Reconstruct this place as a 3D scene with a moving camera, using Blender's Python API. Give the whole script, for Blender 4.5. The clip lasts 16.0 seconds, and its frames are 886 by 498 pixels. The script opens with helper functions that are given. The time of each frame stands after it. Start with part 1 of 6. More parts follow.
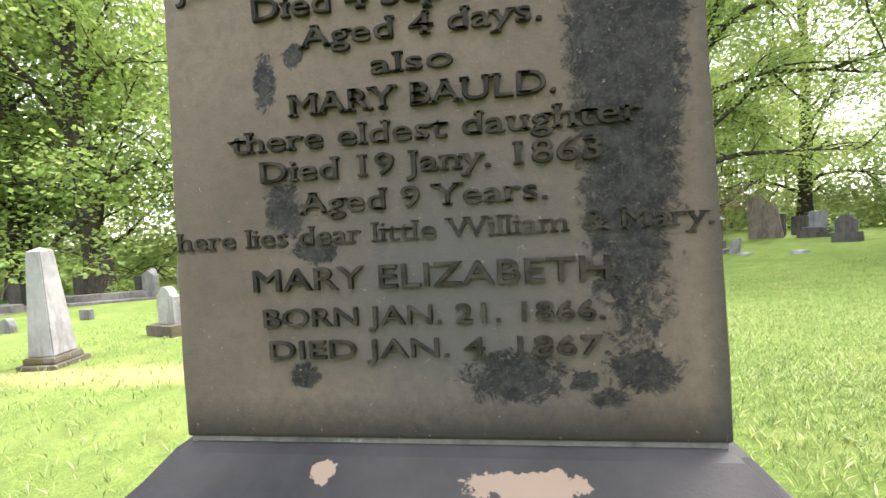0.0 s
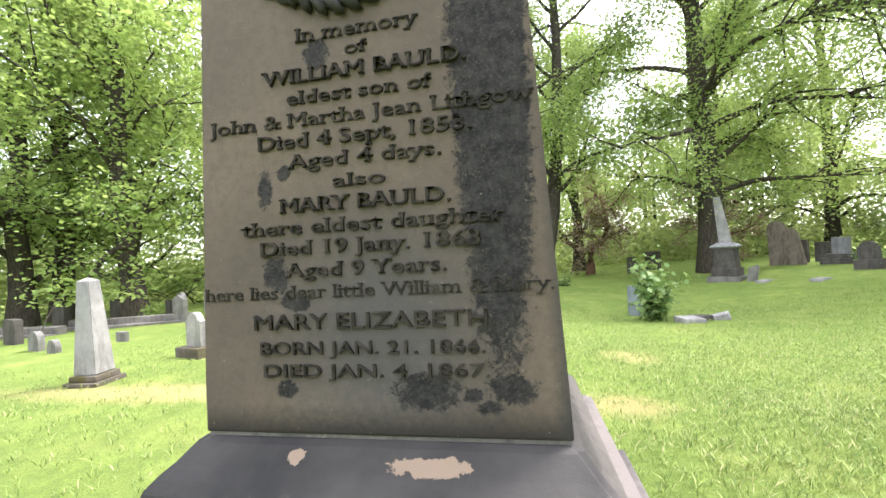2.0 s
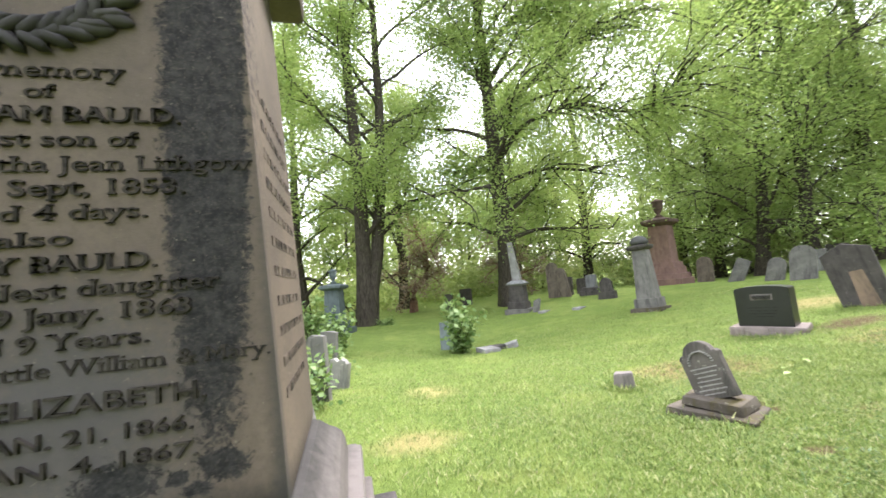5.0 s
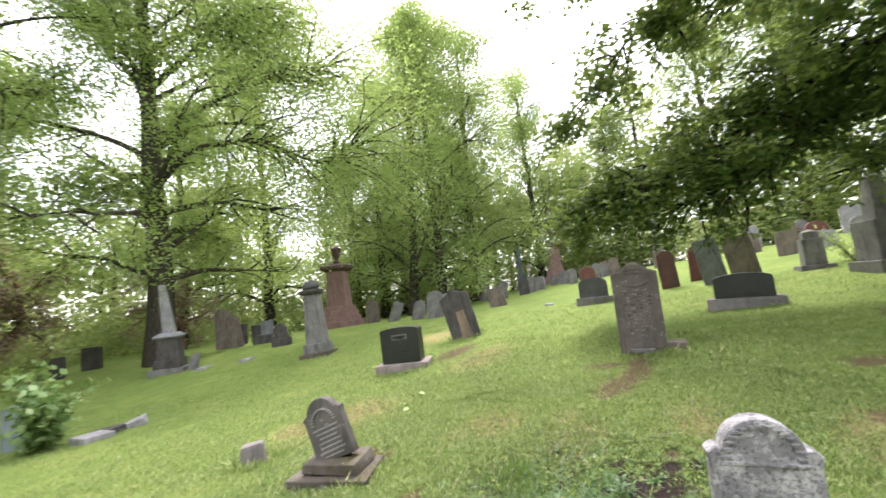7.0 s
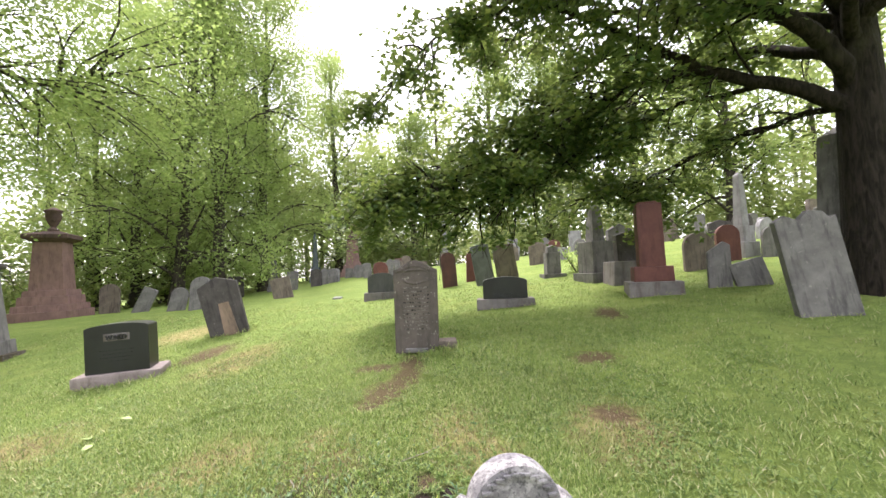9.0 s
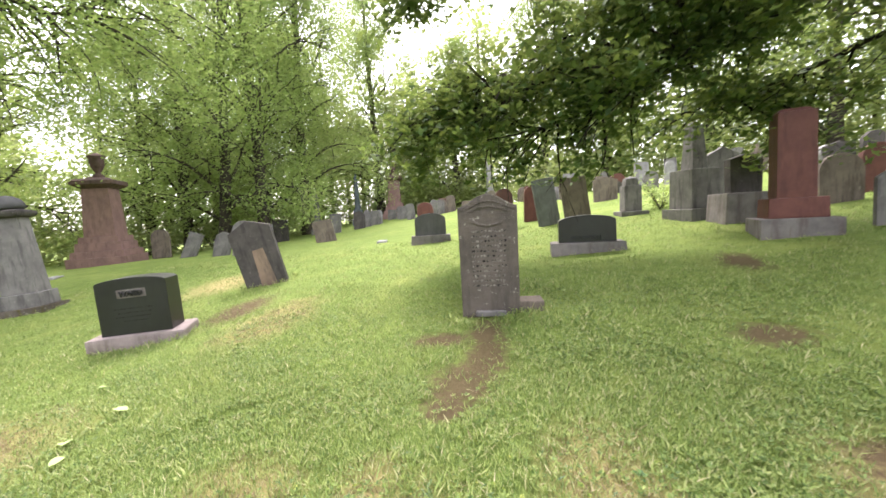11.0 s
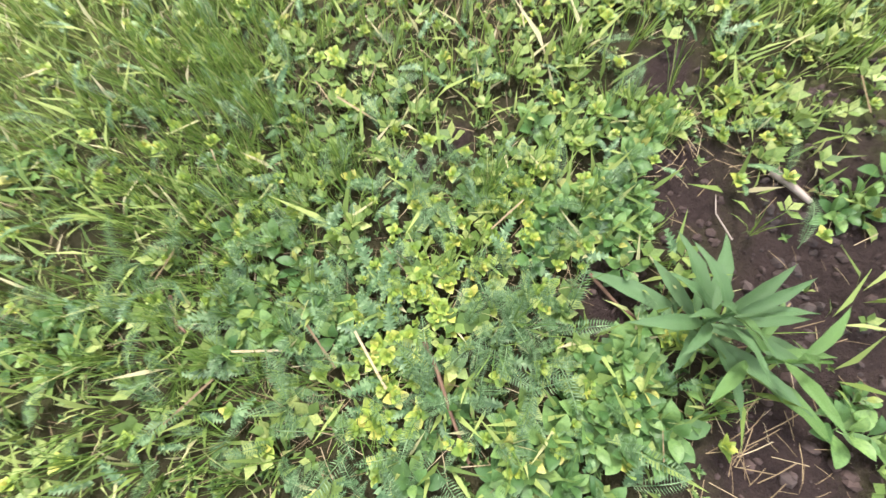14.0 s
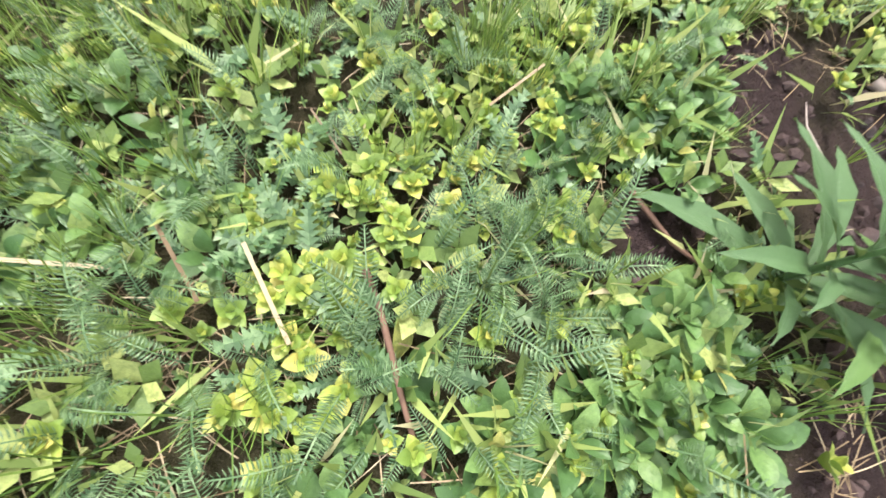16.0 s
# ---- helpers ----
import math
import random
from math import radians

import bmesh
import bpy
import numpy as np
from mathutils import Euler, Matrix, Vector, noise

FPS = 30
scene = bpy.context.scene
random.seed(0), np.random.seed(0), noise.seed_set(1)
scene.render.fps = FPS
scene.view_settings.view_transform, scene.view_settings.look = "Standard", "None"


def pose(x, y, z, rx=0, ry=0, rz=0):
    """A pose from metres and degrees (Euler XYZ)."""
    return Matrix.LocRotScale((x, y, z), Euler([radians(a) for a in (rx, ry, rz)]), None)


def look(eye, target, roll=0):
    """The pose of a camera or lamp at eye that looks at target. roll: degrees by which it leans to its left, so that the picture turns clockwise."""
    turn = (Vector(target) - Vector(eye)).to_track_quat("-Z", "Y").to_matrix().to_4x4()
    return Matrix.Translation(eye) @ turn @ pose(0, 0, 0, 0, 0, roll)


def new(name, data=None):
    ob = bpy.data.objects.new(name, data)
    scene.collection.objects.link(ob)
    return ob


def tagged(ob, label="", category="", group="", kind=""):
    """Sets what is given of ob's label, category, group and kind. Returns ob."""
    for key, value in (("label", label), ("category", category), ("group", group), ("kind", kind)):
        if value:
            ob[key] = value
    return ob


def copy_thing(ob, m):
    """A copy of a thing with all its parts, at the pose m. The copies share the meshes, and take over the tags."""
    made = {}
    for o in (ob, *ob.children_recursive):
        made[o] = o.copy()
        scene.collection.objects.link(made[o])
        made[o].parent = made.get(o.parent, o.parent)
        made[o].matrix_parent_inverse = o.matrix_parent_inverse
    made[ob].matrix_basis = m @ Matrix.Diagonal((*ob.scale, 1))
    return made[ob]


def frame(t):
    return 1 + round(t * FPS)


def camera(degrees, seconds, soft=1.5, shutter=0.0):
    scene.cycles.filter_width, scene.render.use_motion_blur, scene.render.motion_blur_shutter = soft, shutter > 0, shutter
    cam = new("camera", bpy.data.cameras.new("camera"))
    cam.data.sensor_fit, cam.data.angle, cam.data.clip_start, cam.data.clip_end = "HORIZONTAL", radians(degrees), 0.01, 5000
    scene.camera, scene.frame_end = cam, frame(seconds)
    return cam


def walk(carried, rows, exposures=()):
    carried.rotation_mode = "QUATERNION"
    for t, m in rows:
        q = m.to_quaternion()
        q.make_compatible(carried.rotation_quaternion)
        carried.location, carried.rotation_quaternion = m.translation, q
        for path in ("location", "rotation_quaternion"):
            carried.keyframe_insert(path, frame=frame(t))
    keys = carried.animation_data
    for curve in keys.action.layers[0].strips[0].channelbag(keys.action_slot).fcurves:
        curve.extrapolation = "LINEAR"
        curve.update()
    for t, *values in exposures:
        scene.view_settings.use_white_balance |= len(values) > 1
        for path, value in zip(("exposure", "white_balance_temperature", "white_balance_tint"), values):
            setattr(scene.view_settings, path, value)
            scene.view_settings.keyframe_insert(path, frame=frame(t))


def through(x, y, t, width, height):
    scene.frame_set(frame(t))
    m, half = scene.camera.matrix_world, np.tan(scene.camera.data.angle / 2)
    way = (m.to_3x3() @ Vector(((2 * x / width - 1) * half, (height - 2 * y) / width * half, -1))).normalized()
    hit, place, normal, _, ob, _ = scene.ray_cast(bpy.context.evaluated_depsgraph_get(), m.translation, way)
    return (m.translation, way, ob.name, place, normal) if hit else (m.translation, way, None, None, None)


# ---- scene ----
cam = camera(96.0, 16.0, shutter=0.25)
EXPOSURES = [(0, 1.88, 6250, 13), (3.2, 1.68, 6250, 13), (5.5, 1.56, 6250, 14), (6, 1.50, 6250, 15), (6.5, 1.36, 6300, 15), (8, 1.32, 6350, 18), (10.5, 1.62, 6450, 20), (12.5, 1.60, 6400, 17), (14, 1.55, 6400, 15), (16, 1.60, 6400, 19)]
PATH = [
    (0, (0.172, -0.948, 1.42), (-0.094, 1.031, 1.309), -3.3),
    (0.5, (0.102, -0.908, 1.425), (-0.142, 1.075, 1.332), -3.1),
    (1, (0.135, -0.943, 1.461), (-0.141, 1.037, 1.401), -3.2),
    (1.5, (0.299, -1.121, 1.502), (-0.026, 0.852, 1.48), -3.3),
    (2, (0.533, -1.348, 1.535), (0.171, 0.619, 1.548), -3.3),
    (2.5, (0.562, -1.407, 1.544), (0.207, 0.561, 1.586), -3.1),
    (3, (0.487, -1.341, 1.539), (0.199, 0.637, 1.601), -2.9),
    (3.2, (0.45, -1.32, 1.549), (0.215, 0.665, 1.621), -2.8),
    (5.3, (1.017, -1.473, 1.601), (1.655, 0.415, 1.763), -5.2),
    (5.5, (1.082, -1.455, 1.605), (1.841, 0.388, 1.769), -5.6),
    (6, (1.285, -1.263, 1.603), (2.393, 0.394, 1.768), -6.2),
    (6.5, (1.57, -1.183, 1.597), (2.982, 0.222, 1.781), -6.2),
    (7, (1.903, -1.225, 1.603), (3.56, -0.127, 1.825), -6.1),
    (7.5, (2.138, -1.195, 1.613), (4.0, -0.513, 1.875), -5.9),
    (8, (2.388, -1.229, 1.621), (4.344, -0.913, 1.892), -4.5),
    (8.2, (2.428, -1.281, 1.615), (4.398, -1.057, 1.879), -3.8),
    (10.3, (4.009, -0.787, 1.525), (5.988, -0.505, 1.474), -1.9),
    (10.5, (4.155, -0.692, 1.556), (6.136, -0.42, 1.503), -2.2),
    (11, (4.486, -0.544, 1.559), (6.436, -0.133, 1.385), -3.6),
    (11.5, (4.743, -0.496, 1.543), (6.619, 0.072, 1.147), -5.4),
    (12, (4.798, -0.436, 1.445), (6.524, 0.213, 0.669), -7.9),
    (12.5, (4.747, -0.365, 1.265), (6.228, 0.377, 0.145), -8.8),
    (13, (4.675, -0.322, 1.115), (5.905, 0.377, -0.298), -7.9),
    (13.5, (4.714, -0.28, 0.845), (5.611, 0.22, -0.871), -7.0),
    (14, (4.761, -0.215, 0.615), (5.397, 0.072, -1.26), -1.9),
    (14.5, (4.791, -0.196, 0.56), (5.401, -0.029, -1.337), 8.3),
    (15, (4.797, -0.194, 0.531), (5.417, -0.103, -1.368), 16.8),
    (15.5, (4.769, -0.202, 0.477), (5.42, -0.141, -1.413), 20.9),
    (16, (4.751, -0.214, 0.386), (5.405, -0.169, -1.503), 22.4),
]
walk(cam, [(t, look(eye, target, roll)) for t, eye, target, roll in PATH], EXPOSURES)


# ---- sky, sun ----
def build_sky():
    world = bpy.data.worlds.new("overcast_sky")
    scene.world = world
    world.use_nodes = True
    nt = world.node_tree
    nt.nodes.clear()
    sky = nt.nodes.new("ShaderNodeTexSky")
    sky.sky_type = "NISHITA"
    sky.sun_disc = False
    sky.sun_elevation = radians(SUN_ELEVATION)
    sky.sun_rotation = radians(SUN_ROTATION)
    sky.dust_density = 3.0
    sky.air_density = 1.0
    b1 = nt.nodes.new("ShaderNodeBackground")
    b1.inputs["Strength"].default_value = 0.10
    nt.links.new(sky.outputs[0], b1.inputs["Color"])
    b2 = nt.nodes.new("ShaderNodeBackground")
    b2.inputs["Color"].default_value = (1.0, 0.985, 0.955, 1)
    b2.inputs["Strength"].default_value = 1.15
    add = nt.nodes.new("ShaderNodeAddShader")
    out = nt.nodes.new("ShaderNodeOutputWorld")
    nt.links.new(b1.outputs[0], add.inputs[0])
    nt.links.new(b2.outputs[0], add.inputs[1])
    nt.links.new(add.outputs[0], out.inputs["Surface"])


SUN_ELEVATION, SUN_ROTATION = 56.0, 62.0
build_sky()
sun_data = bpy.data.lights.new("sun", "SUN")
sun_data.energy = 2.4
sun_data.angle = radians(12)
sun_data.color = (1.0, 0.96, 0.88)
sun = new("sun", sun_data)
_az, _el = radians(SUN_ROTATION), radians(SUN_ELEVATION)
SUN_FROM = Vector((math.sin(_az) * math.cos(_el), math.cos(_az) * math.cos(_el), math.sin(_el)))
sun.matrix_world = look(SUN_FROM * 60, (0, 0, 0))


# ---- materials ----
class Nodes:
    """Short names for building one node material."""

    def __init__(self, name):
        self.mat = bpy.data.materials.new(name)
        self.mat.use_nodes = True
        self.t = self.mat.node_tree
        self.b = self.t.nodes["Principled BSDF"]
        self.out = self.t.nodes["Material Output"]
        self.coord = self.n("ShaderNodeTexCoord").outputs["Object"]

    def n(self, kind, **values):
        node = self.t.nodes.new(kind)
        for k, v in values.items():
            node.inputs[k].default_value = v
        return node

    def link(self, a, b):
        self.t.links.new(a, b)

    def noise(self, scale, detail=4.0, rough=0.6, coord=None, distort=0.0):
        node = self.n("ShaderNodeTexNoise", Scale=scale, Detail=detail, Roughness=rough, Distortion=distort)
        self.link(coord or self.coord, node.inputs["Vector"])
        return node.outputs["Fac"]

    def ramp(self, fac, stops):
        node = self.n("ShaderNodeValToRGB")
        els = node.color_ramp.elements
        while len(els) < len(stops):
            els.new(0.5)
        for e, (p, c) in zip(els, stops):
            e.position = p
            e.color = (*c, 1) if isinstance(c, tuple) else (c, c, c, 1)
        self.link(fac, node.inputs["Fac"])
        return node.outputs["Color"]

    def mix(self, fac, a, b, mode="MIX"):
        node = self.t.nodes.new("ShaderNodeMix")
        node.data_type = "RGBA"
        node.blend_type = mode
        for k, v in ((0, fac), (6, a), (7, b)):
            if isinstance(v, (int, float)):
                node.inputs[k].default_value = v
            elif isinstance(v, tuple):
                node.inputs[k].default_value = (*v, 1)
            else:
                self.link(v, node.inputs[k])
        return node.outputs[2]

    def math(self, op, a, b=0.0, clamp=False):
        node = self.t.nodes.new("ShaderNodeMath")
        node.operation = op
        node.use_clamp = clamp
        for k, v in ((0, a), (1, b)):
            if isinstance(v, (int, float)):
                node.inputs[k].default_value = v
            else:
                self.link(v, node.inputs[k])
        return node.outputs[0]

    def blob(self, x, y, z, sx, sy, sz, wobble, amount=0.6, coord=None, edge=0.25):
        """1 inside an uneven ellipsoid round (x, y, z), 0 outside."""
        m = self.t.nodes.new("ShaderNodeMapping")
        m.vector_type = "TEXTURE"
        m.inputs["Location"].default_value = (x, y, z)
        m.inputs["Scale"].default_value = (sx, sy, sz)
        self.link(coord or self.coord, m.inputs["Vector"])
        length = self.t.nodes.new("ShaderNodeVectorMath")
        length.operation = "LENGTH"
        self.link(m.outputs[0], length.inputs[0])
        d = self.math("ADD", length.outputs["Value"], self.math("MULTIPLY", self.math("SUBTRACT", wobble, 0.5), amount * 2))
        return self.math("MULTIPLY", self.math("SUBTRACT", 1.0 + edge / 2, d), 1 / edge, clamp=True)

    def bump(self, height, strength=0.3, distance=0.01):
        node = self.n("ShaderNodeBump", Strength=strength, Distance=distance)
        self.link(height, node.inputs["Height"])
        self.link(node.outputs[0], self.b.inputs["Normal"])

    def finish(self, color, rough=0.8, metal=0.0):
        if isinstance(color, tuple):
            self.b.inputs["Base Color"].default_value = (*color, 1)
        else:
            self.link(color, self.b.inputs["Base Color"])
        if isinstance(rough, (int, float)):
            self.b.inputs["Roughness"].default_value = rough
        else:
            self.link(rough, self.b.inputs["Roughness"])
        self.b.inputs["Metallic"].default_value = metal
        self.b.inputs["Specular IOR Level"].default_value = 0.5 if isinstance(rough, (int, float)) and rough < 0.5 else 0.15
        return self.mat


def stone(name, light, dark, stain=(0.05, 0.05, 0.05), stained=0.5, lichen=0.0, rough=0.85, grain=90.0, bump=0.4):
    """Weathered stone: two tones, dark weather streaks, fine grain and pale lichen spots."""
    k = Nodes(name)
    big = k.noise(2.3, 5, 0.65)
    fine = k.noise(grain, 3, 0.7)
    color = k.mix(k.ramp(big, [(0.35, 0.0), (0.68, 1.0)]), light, dark)
    color = k.mix(k.math("MULTIPLY", k.ramp(fine, [(0.4, 0.0), (0.75, 1.0)]), 0.35), color, dark)
    m = k.n("ShaderNodeMapping")
    m.inputs["Scale"].default_value = (5.0, 5.0, 0.9)
    k.link(k.coord, m.inputs["Vector"])
    streak = k.noise(1.5, 6, 0.7, m.outputs[0])
    color = k.mix(k.math("MULTIPLY", k.ramp(streak, [(0.5, 0.0), (0.66, 1.0)]), stained), color, stain)
    if lichen:
        spot = k.ramp(k.noise(11.0, 6, 0.75), [(0.6, 0.0), (0.68, 1.0)])
        color = k.mix(k.math("MULTIPLY", spot, lichen), color, (0.55, 0.54, 0.45))
    k.bump(k.math("ADD", fine, k.math("MULTIPLY", k.noise(14.0, 5, 0.7), 1.5)), bump, 0.006)
    return k.finish(color, rough)


def leaf_material(name, stops, through=0.35, rough=0.55, sheen=0.25):
    """Leaves: colour varies leaf by leaf, and light comes through them."""
    k = Nodes(name)
    geo = k.t.nodes.new("ShaderNodeNewGeometry")
    rnd = geo.outputs["Random Per Island"]
    color = k.ramp(rnd, stops)
    color = k.mix(k.math("MULTIPLY", k.noise(0.35, 2, 0.5), 0.4), color, stops[0][1])
    if sheen > 0.3:
        vein = k.ramp(k.noise(170.0, 4, 0.75), [(0.42, 0.0), (0.62, 1.0)])
        color = k.mix(k.math("MULTIPLY", vein, 0.5), color, stops[0][1])
        k.bump(k.noise(260.0, 3, 0.7), 0.5, 0.002)
    k.finish(color, rough)
    k.b.inputs["Specular IOR Level"].default_value = sheen
    tr = k.n("ShaderNodeBsdfTranslucent")
    bright = k.mix(0.35, color, (0.44, 0.52, 0.12), "MIX")
    k.link(bright, tr.inputs["Color"])
    mix = k.n("ShaderNodeMixShader", Fac=through)
    k.link(k.b.outputs[0], mix.inputs[1])
    k.link(tr.outputs[0], mix.inputs[2])
    k.link(mix.outputs[0], k.out.inputs["Surface"])
    return k.mat


def bark_material(name, a, b):
    k = Nodes(name)
    m = k.n("ShaderNodeMapping")
    m.inputs["Scale"].default_value = (7.0, 7.0, 1.1)
    k.link(k.coord, m.inputs["Vector"])
    ridge = k.noise(2.2, 6, 0.7, m.outputs[0], 0.8)
    color = k.mix(k.ramp(ridge, [(0.38, 0.0), (0.62, 1.0)]), a, b)
    moss = k.ramp(k.noise(0.8, 4, 0.6), [(0.55, 0.0), (0.75, 1.0)])
    color = k.mix(k.math("MULTIPLY", moss, 0.35), color, (0.10, 0.11, 0.05))
    k.bump(ridge, 0.9, 0.05)
    return k.finish(color, 0.95)


def die_material():
    """Brown-grey sandstone with a broad black crust down one side and smaller crusts that have flaked."""
    k = Nodes("weathered_sandstone")
    w1 = k.noise(30.0, 9, 0.74, distort=0.3)
    w2 = k.noise(28.0, 6, 0.75)
    big = k.noise(1.4, 5, 0.6)
    color = k.mix(k.ramp(big, [(0.35, 0.0), (0.7, 1.0)]), (0.158, 0.124, 0.101), (0.092, 0.075, 0.066))
    color = k.mix(k.math("MULTIPLY", k.ramp(w2, [(0.45, 0.0), (0.7, 1.0)]), 0.55), color, (0.075, 0.064, 0.056))
    ragged = k.noise(24.0, 10, 0.8, distort=0.6)
    crust = k.blob(0.475, 0.0, 2.25, 0.135, 0.4, 1.12, ragged, 0.75, edge=0.16)
    spots = ((0.20, 1.05, 0.12, 0.07), (0.49, 1.065, 0.085, 0.06), (-0.355, 1.48, 0.05, 0.08), (-0.33, 1.06, 0.04, 0.04), (-0.38, 1.80, 0.03, 0.07),
             (-0.15, 2.28, 0.05, 0.06), (0.36, 1.04, 0.04, 0.03), (-0.28, 1.38, 0.06, 0.035), (0.42, 1.00, 0.05, 0.025), (-0.30, 1.86, 0.03, 0.03))
    for x, z, sx, sz in spots:
        crust = k.math("MAXIMUM", crust, k.blob(x, 0.0, z, sx * 0.9, 0.4, sz * 0.9, ragged, 1.6, edge=0.25))
    crust = k.math("MULTIPLY", crust, k.ramp(k.noise(75.0, 5, 0.8), [(0.30, 0.25), (0.46, 1.0)]))
    haze = k.blob(0.05, 0.0, 1.25, 0.34, 0.4, 0.36, w1, 0.9, edge=1.1)
    color = k.mix(k.math("MULTIPLY", haze, 0.75), color, (0.072, 0.071, 0.078))
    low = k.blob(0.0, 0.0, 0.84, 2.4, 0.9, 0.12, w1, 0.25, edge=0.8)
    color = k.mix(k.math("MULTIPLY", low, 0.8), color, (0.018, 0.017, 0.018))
    rim = k.blob(0.70, 0.0, 1.5, 0.06, 0.06, 3.0, w1, 0.3, edge=0.8)
    color = k.mix(k.math("MULTIPLY", rim, 0.7), color, (0.04, 0.04, 0.042))
    color = k.mix(k.math("MULTIPLY", crust, 0.95), color, k.mix(k.ramp(k.noise(19.0, 6, 0.8), [(0.42, 0.0), (0.70, 1.0)]), (0.013, 0.013, 0.016), (0.058, 0.055, 0.056)))
    fleck = k.math("MULTIPLY", k.ramp(k.noise(46.0, 3, 0.8), [(0.65, 0.0), (0.71, 1.0)]), 0.7)
    color = k.mix(fleck, color, (0.25, 0.22, 0.18))
    k.bump(k.math("ADD", k.math("MULTIPLY", crust, 0.8), k.math("ADD", w2, k.noise(150.0, 2, 0.7))), 0.5, 0.004)
    return k.finish(color, 0.72)


def plinth_material():
    k = Nodes("blackened_sandstone")
    w1 = k.noise(16.0, 8, 0.7)
    color = k.mix(k.ramp(k.noise(2.0, 5, 0.6), [(0.35, 0.0), (0.65, 1.0)]), (0.060, 0.056, 0.056), (0.028, 0.027, 0.028))
    face = k.blob(0.0, -0.3, 0.40, 3.0, 0.5, 0.30, w1, 0.25, edge=0.4)
    color = k.mix(k.math("MULTIPLY", face, 0.6), color, (0.17, 0.14, 0.115))
    side = k.blob(1.15, 0.5, 0.7, 0.36, 1.2, 0.6, w1, 0.3, edge=0.5)
    color = k.mix(k.math("MULTIPLY", side, 0.7), color, (0.21, 0.185, 0.18))
    flake = k.math("MAXIMUM", k.blob(0.215, -0.070, 0.828, 0.135, 0.034, 0.03, w1, 1.1, edge=0.06), k.blob(-0.275, -0.058, 0.842, 0.035, 0.03, 0.024, w1, 1.1, edge=0.06))
    color = k.mix(flake, color, (0.25, 0.187, 0.145))
    grain = k.noise(120.0, 3, 0.7)
    k.bump(k.math("ADD", k.math("MULTIPLY", grain, 0.6), k.math("SUBTRACT", w1, k.math("MULTIPLY", flake, 0.8))), 0.4, 0.006)
    return k.finish(color, 0.68)


def letter_material(name, worn, stone_tone):
    k = Nodes(name)
    wear = k.ramp(k.noise(18.0, 5, 0.7), [(0.40, 0.0), (0.62, 1.0)])
    return k.finish(k.mix(k.math("MULTIPLY", wear, worn), (0.018, 0.016, 0.015), stone_tone), 0.9)


# Bare earth: centre x, y and half-widths of the patches in the lawn.
SOIL = ((5.10, -0.66, 0.27, 0.20), (4.83, -0.62, 0.17, 0.11), (5.17, -0.43, 0.10, 0.07), (4.975, -0.375, 0.06, 0.045), (5.137, -0.078, 0.032, 0.024), (5.055, -0.045, 0.022, 0.018), (5.50, -0.74, 0.10, 0.08), (8.1, -0.13, 0.65, 0.22), (7.6, 0.02, 0.40, 0.30), (7.25, 0.08, 0.22, 0.2), (8.75, -0.08, 0.45, 0.2), (8.59, 0.39, 0.2, 0.35),
        (6.66, -2.3, 0.24, 0.20), (10.44, 4.4, 0.75, 0.42), (5.14, 2.16, 0.22, 0.30), (8.34, -2.59, 0.25, 0.3), (11.0, -3.6, 0.5, 0.25),
        (5.38, -0.36, 0.09, 0.05), (5.72, -0.74, 0.10, 0.06), (5.56, -0.90, 0.10, 0.06), (4.52, 1.09, 0.14, 0.10))
# Dry, straw-yellow grass.
DRY = ((9.67, 3.22, 0.9, 0.5), (5.885, 0.12, 0.55, 0.30), (6.19, 1.13, 0.45, 0.4), (-3.93, 3.11, 2.6, 0.35), (2.19, 5.41, 0.4, 0.5), (6.33, 3.89, 0.9, 0.7), (6.59, -0.85, 0.4, 0.3),
       (13, 6.71, 1.2, 0.7), (6, -1.15, 0.35, 0.3), (1.53, 3.02, 0.4, 0.3), (6.38, -2.25, 0.6, 0.4), (5.83, 1.45, 0.30, 0.24), (6.37, 0.37, 0.32, 0.2), (5.9, 0.07, 0.24, 0.2), (6.44, -0.93, 0.36, 0.3), (5.9, 4.2, 0.5, 0.45))


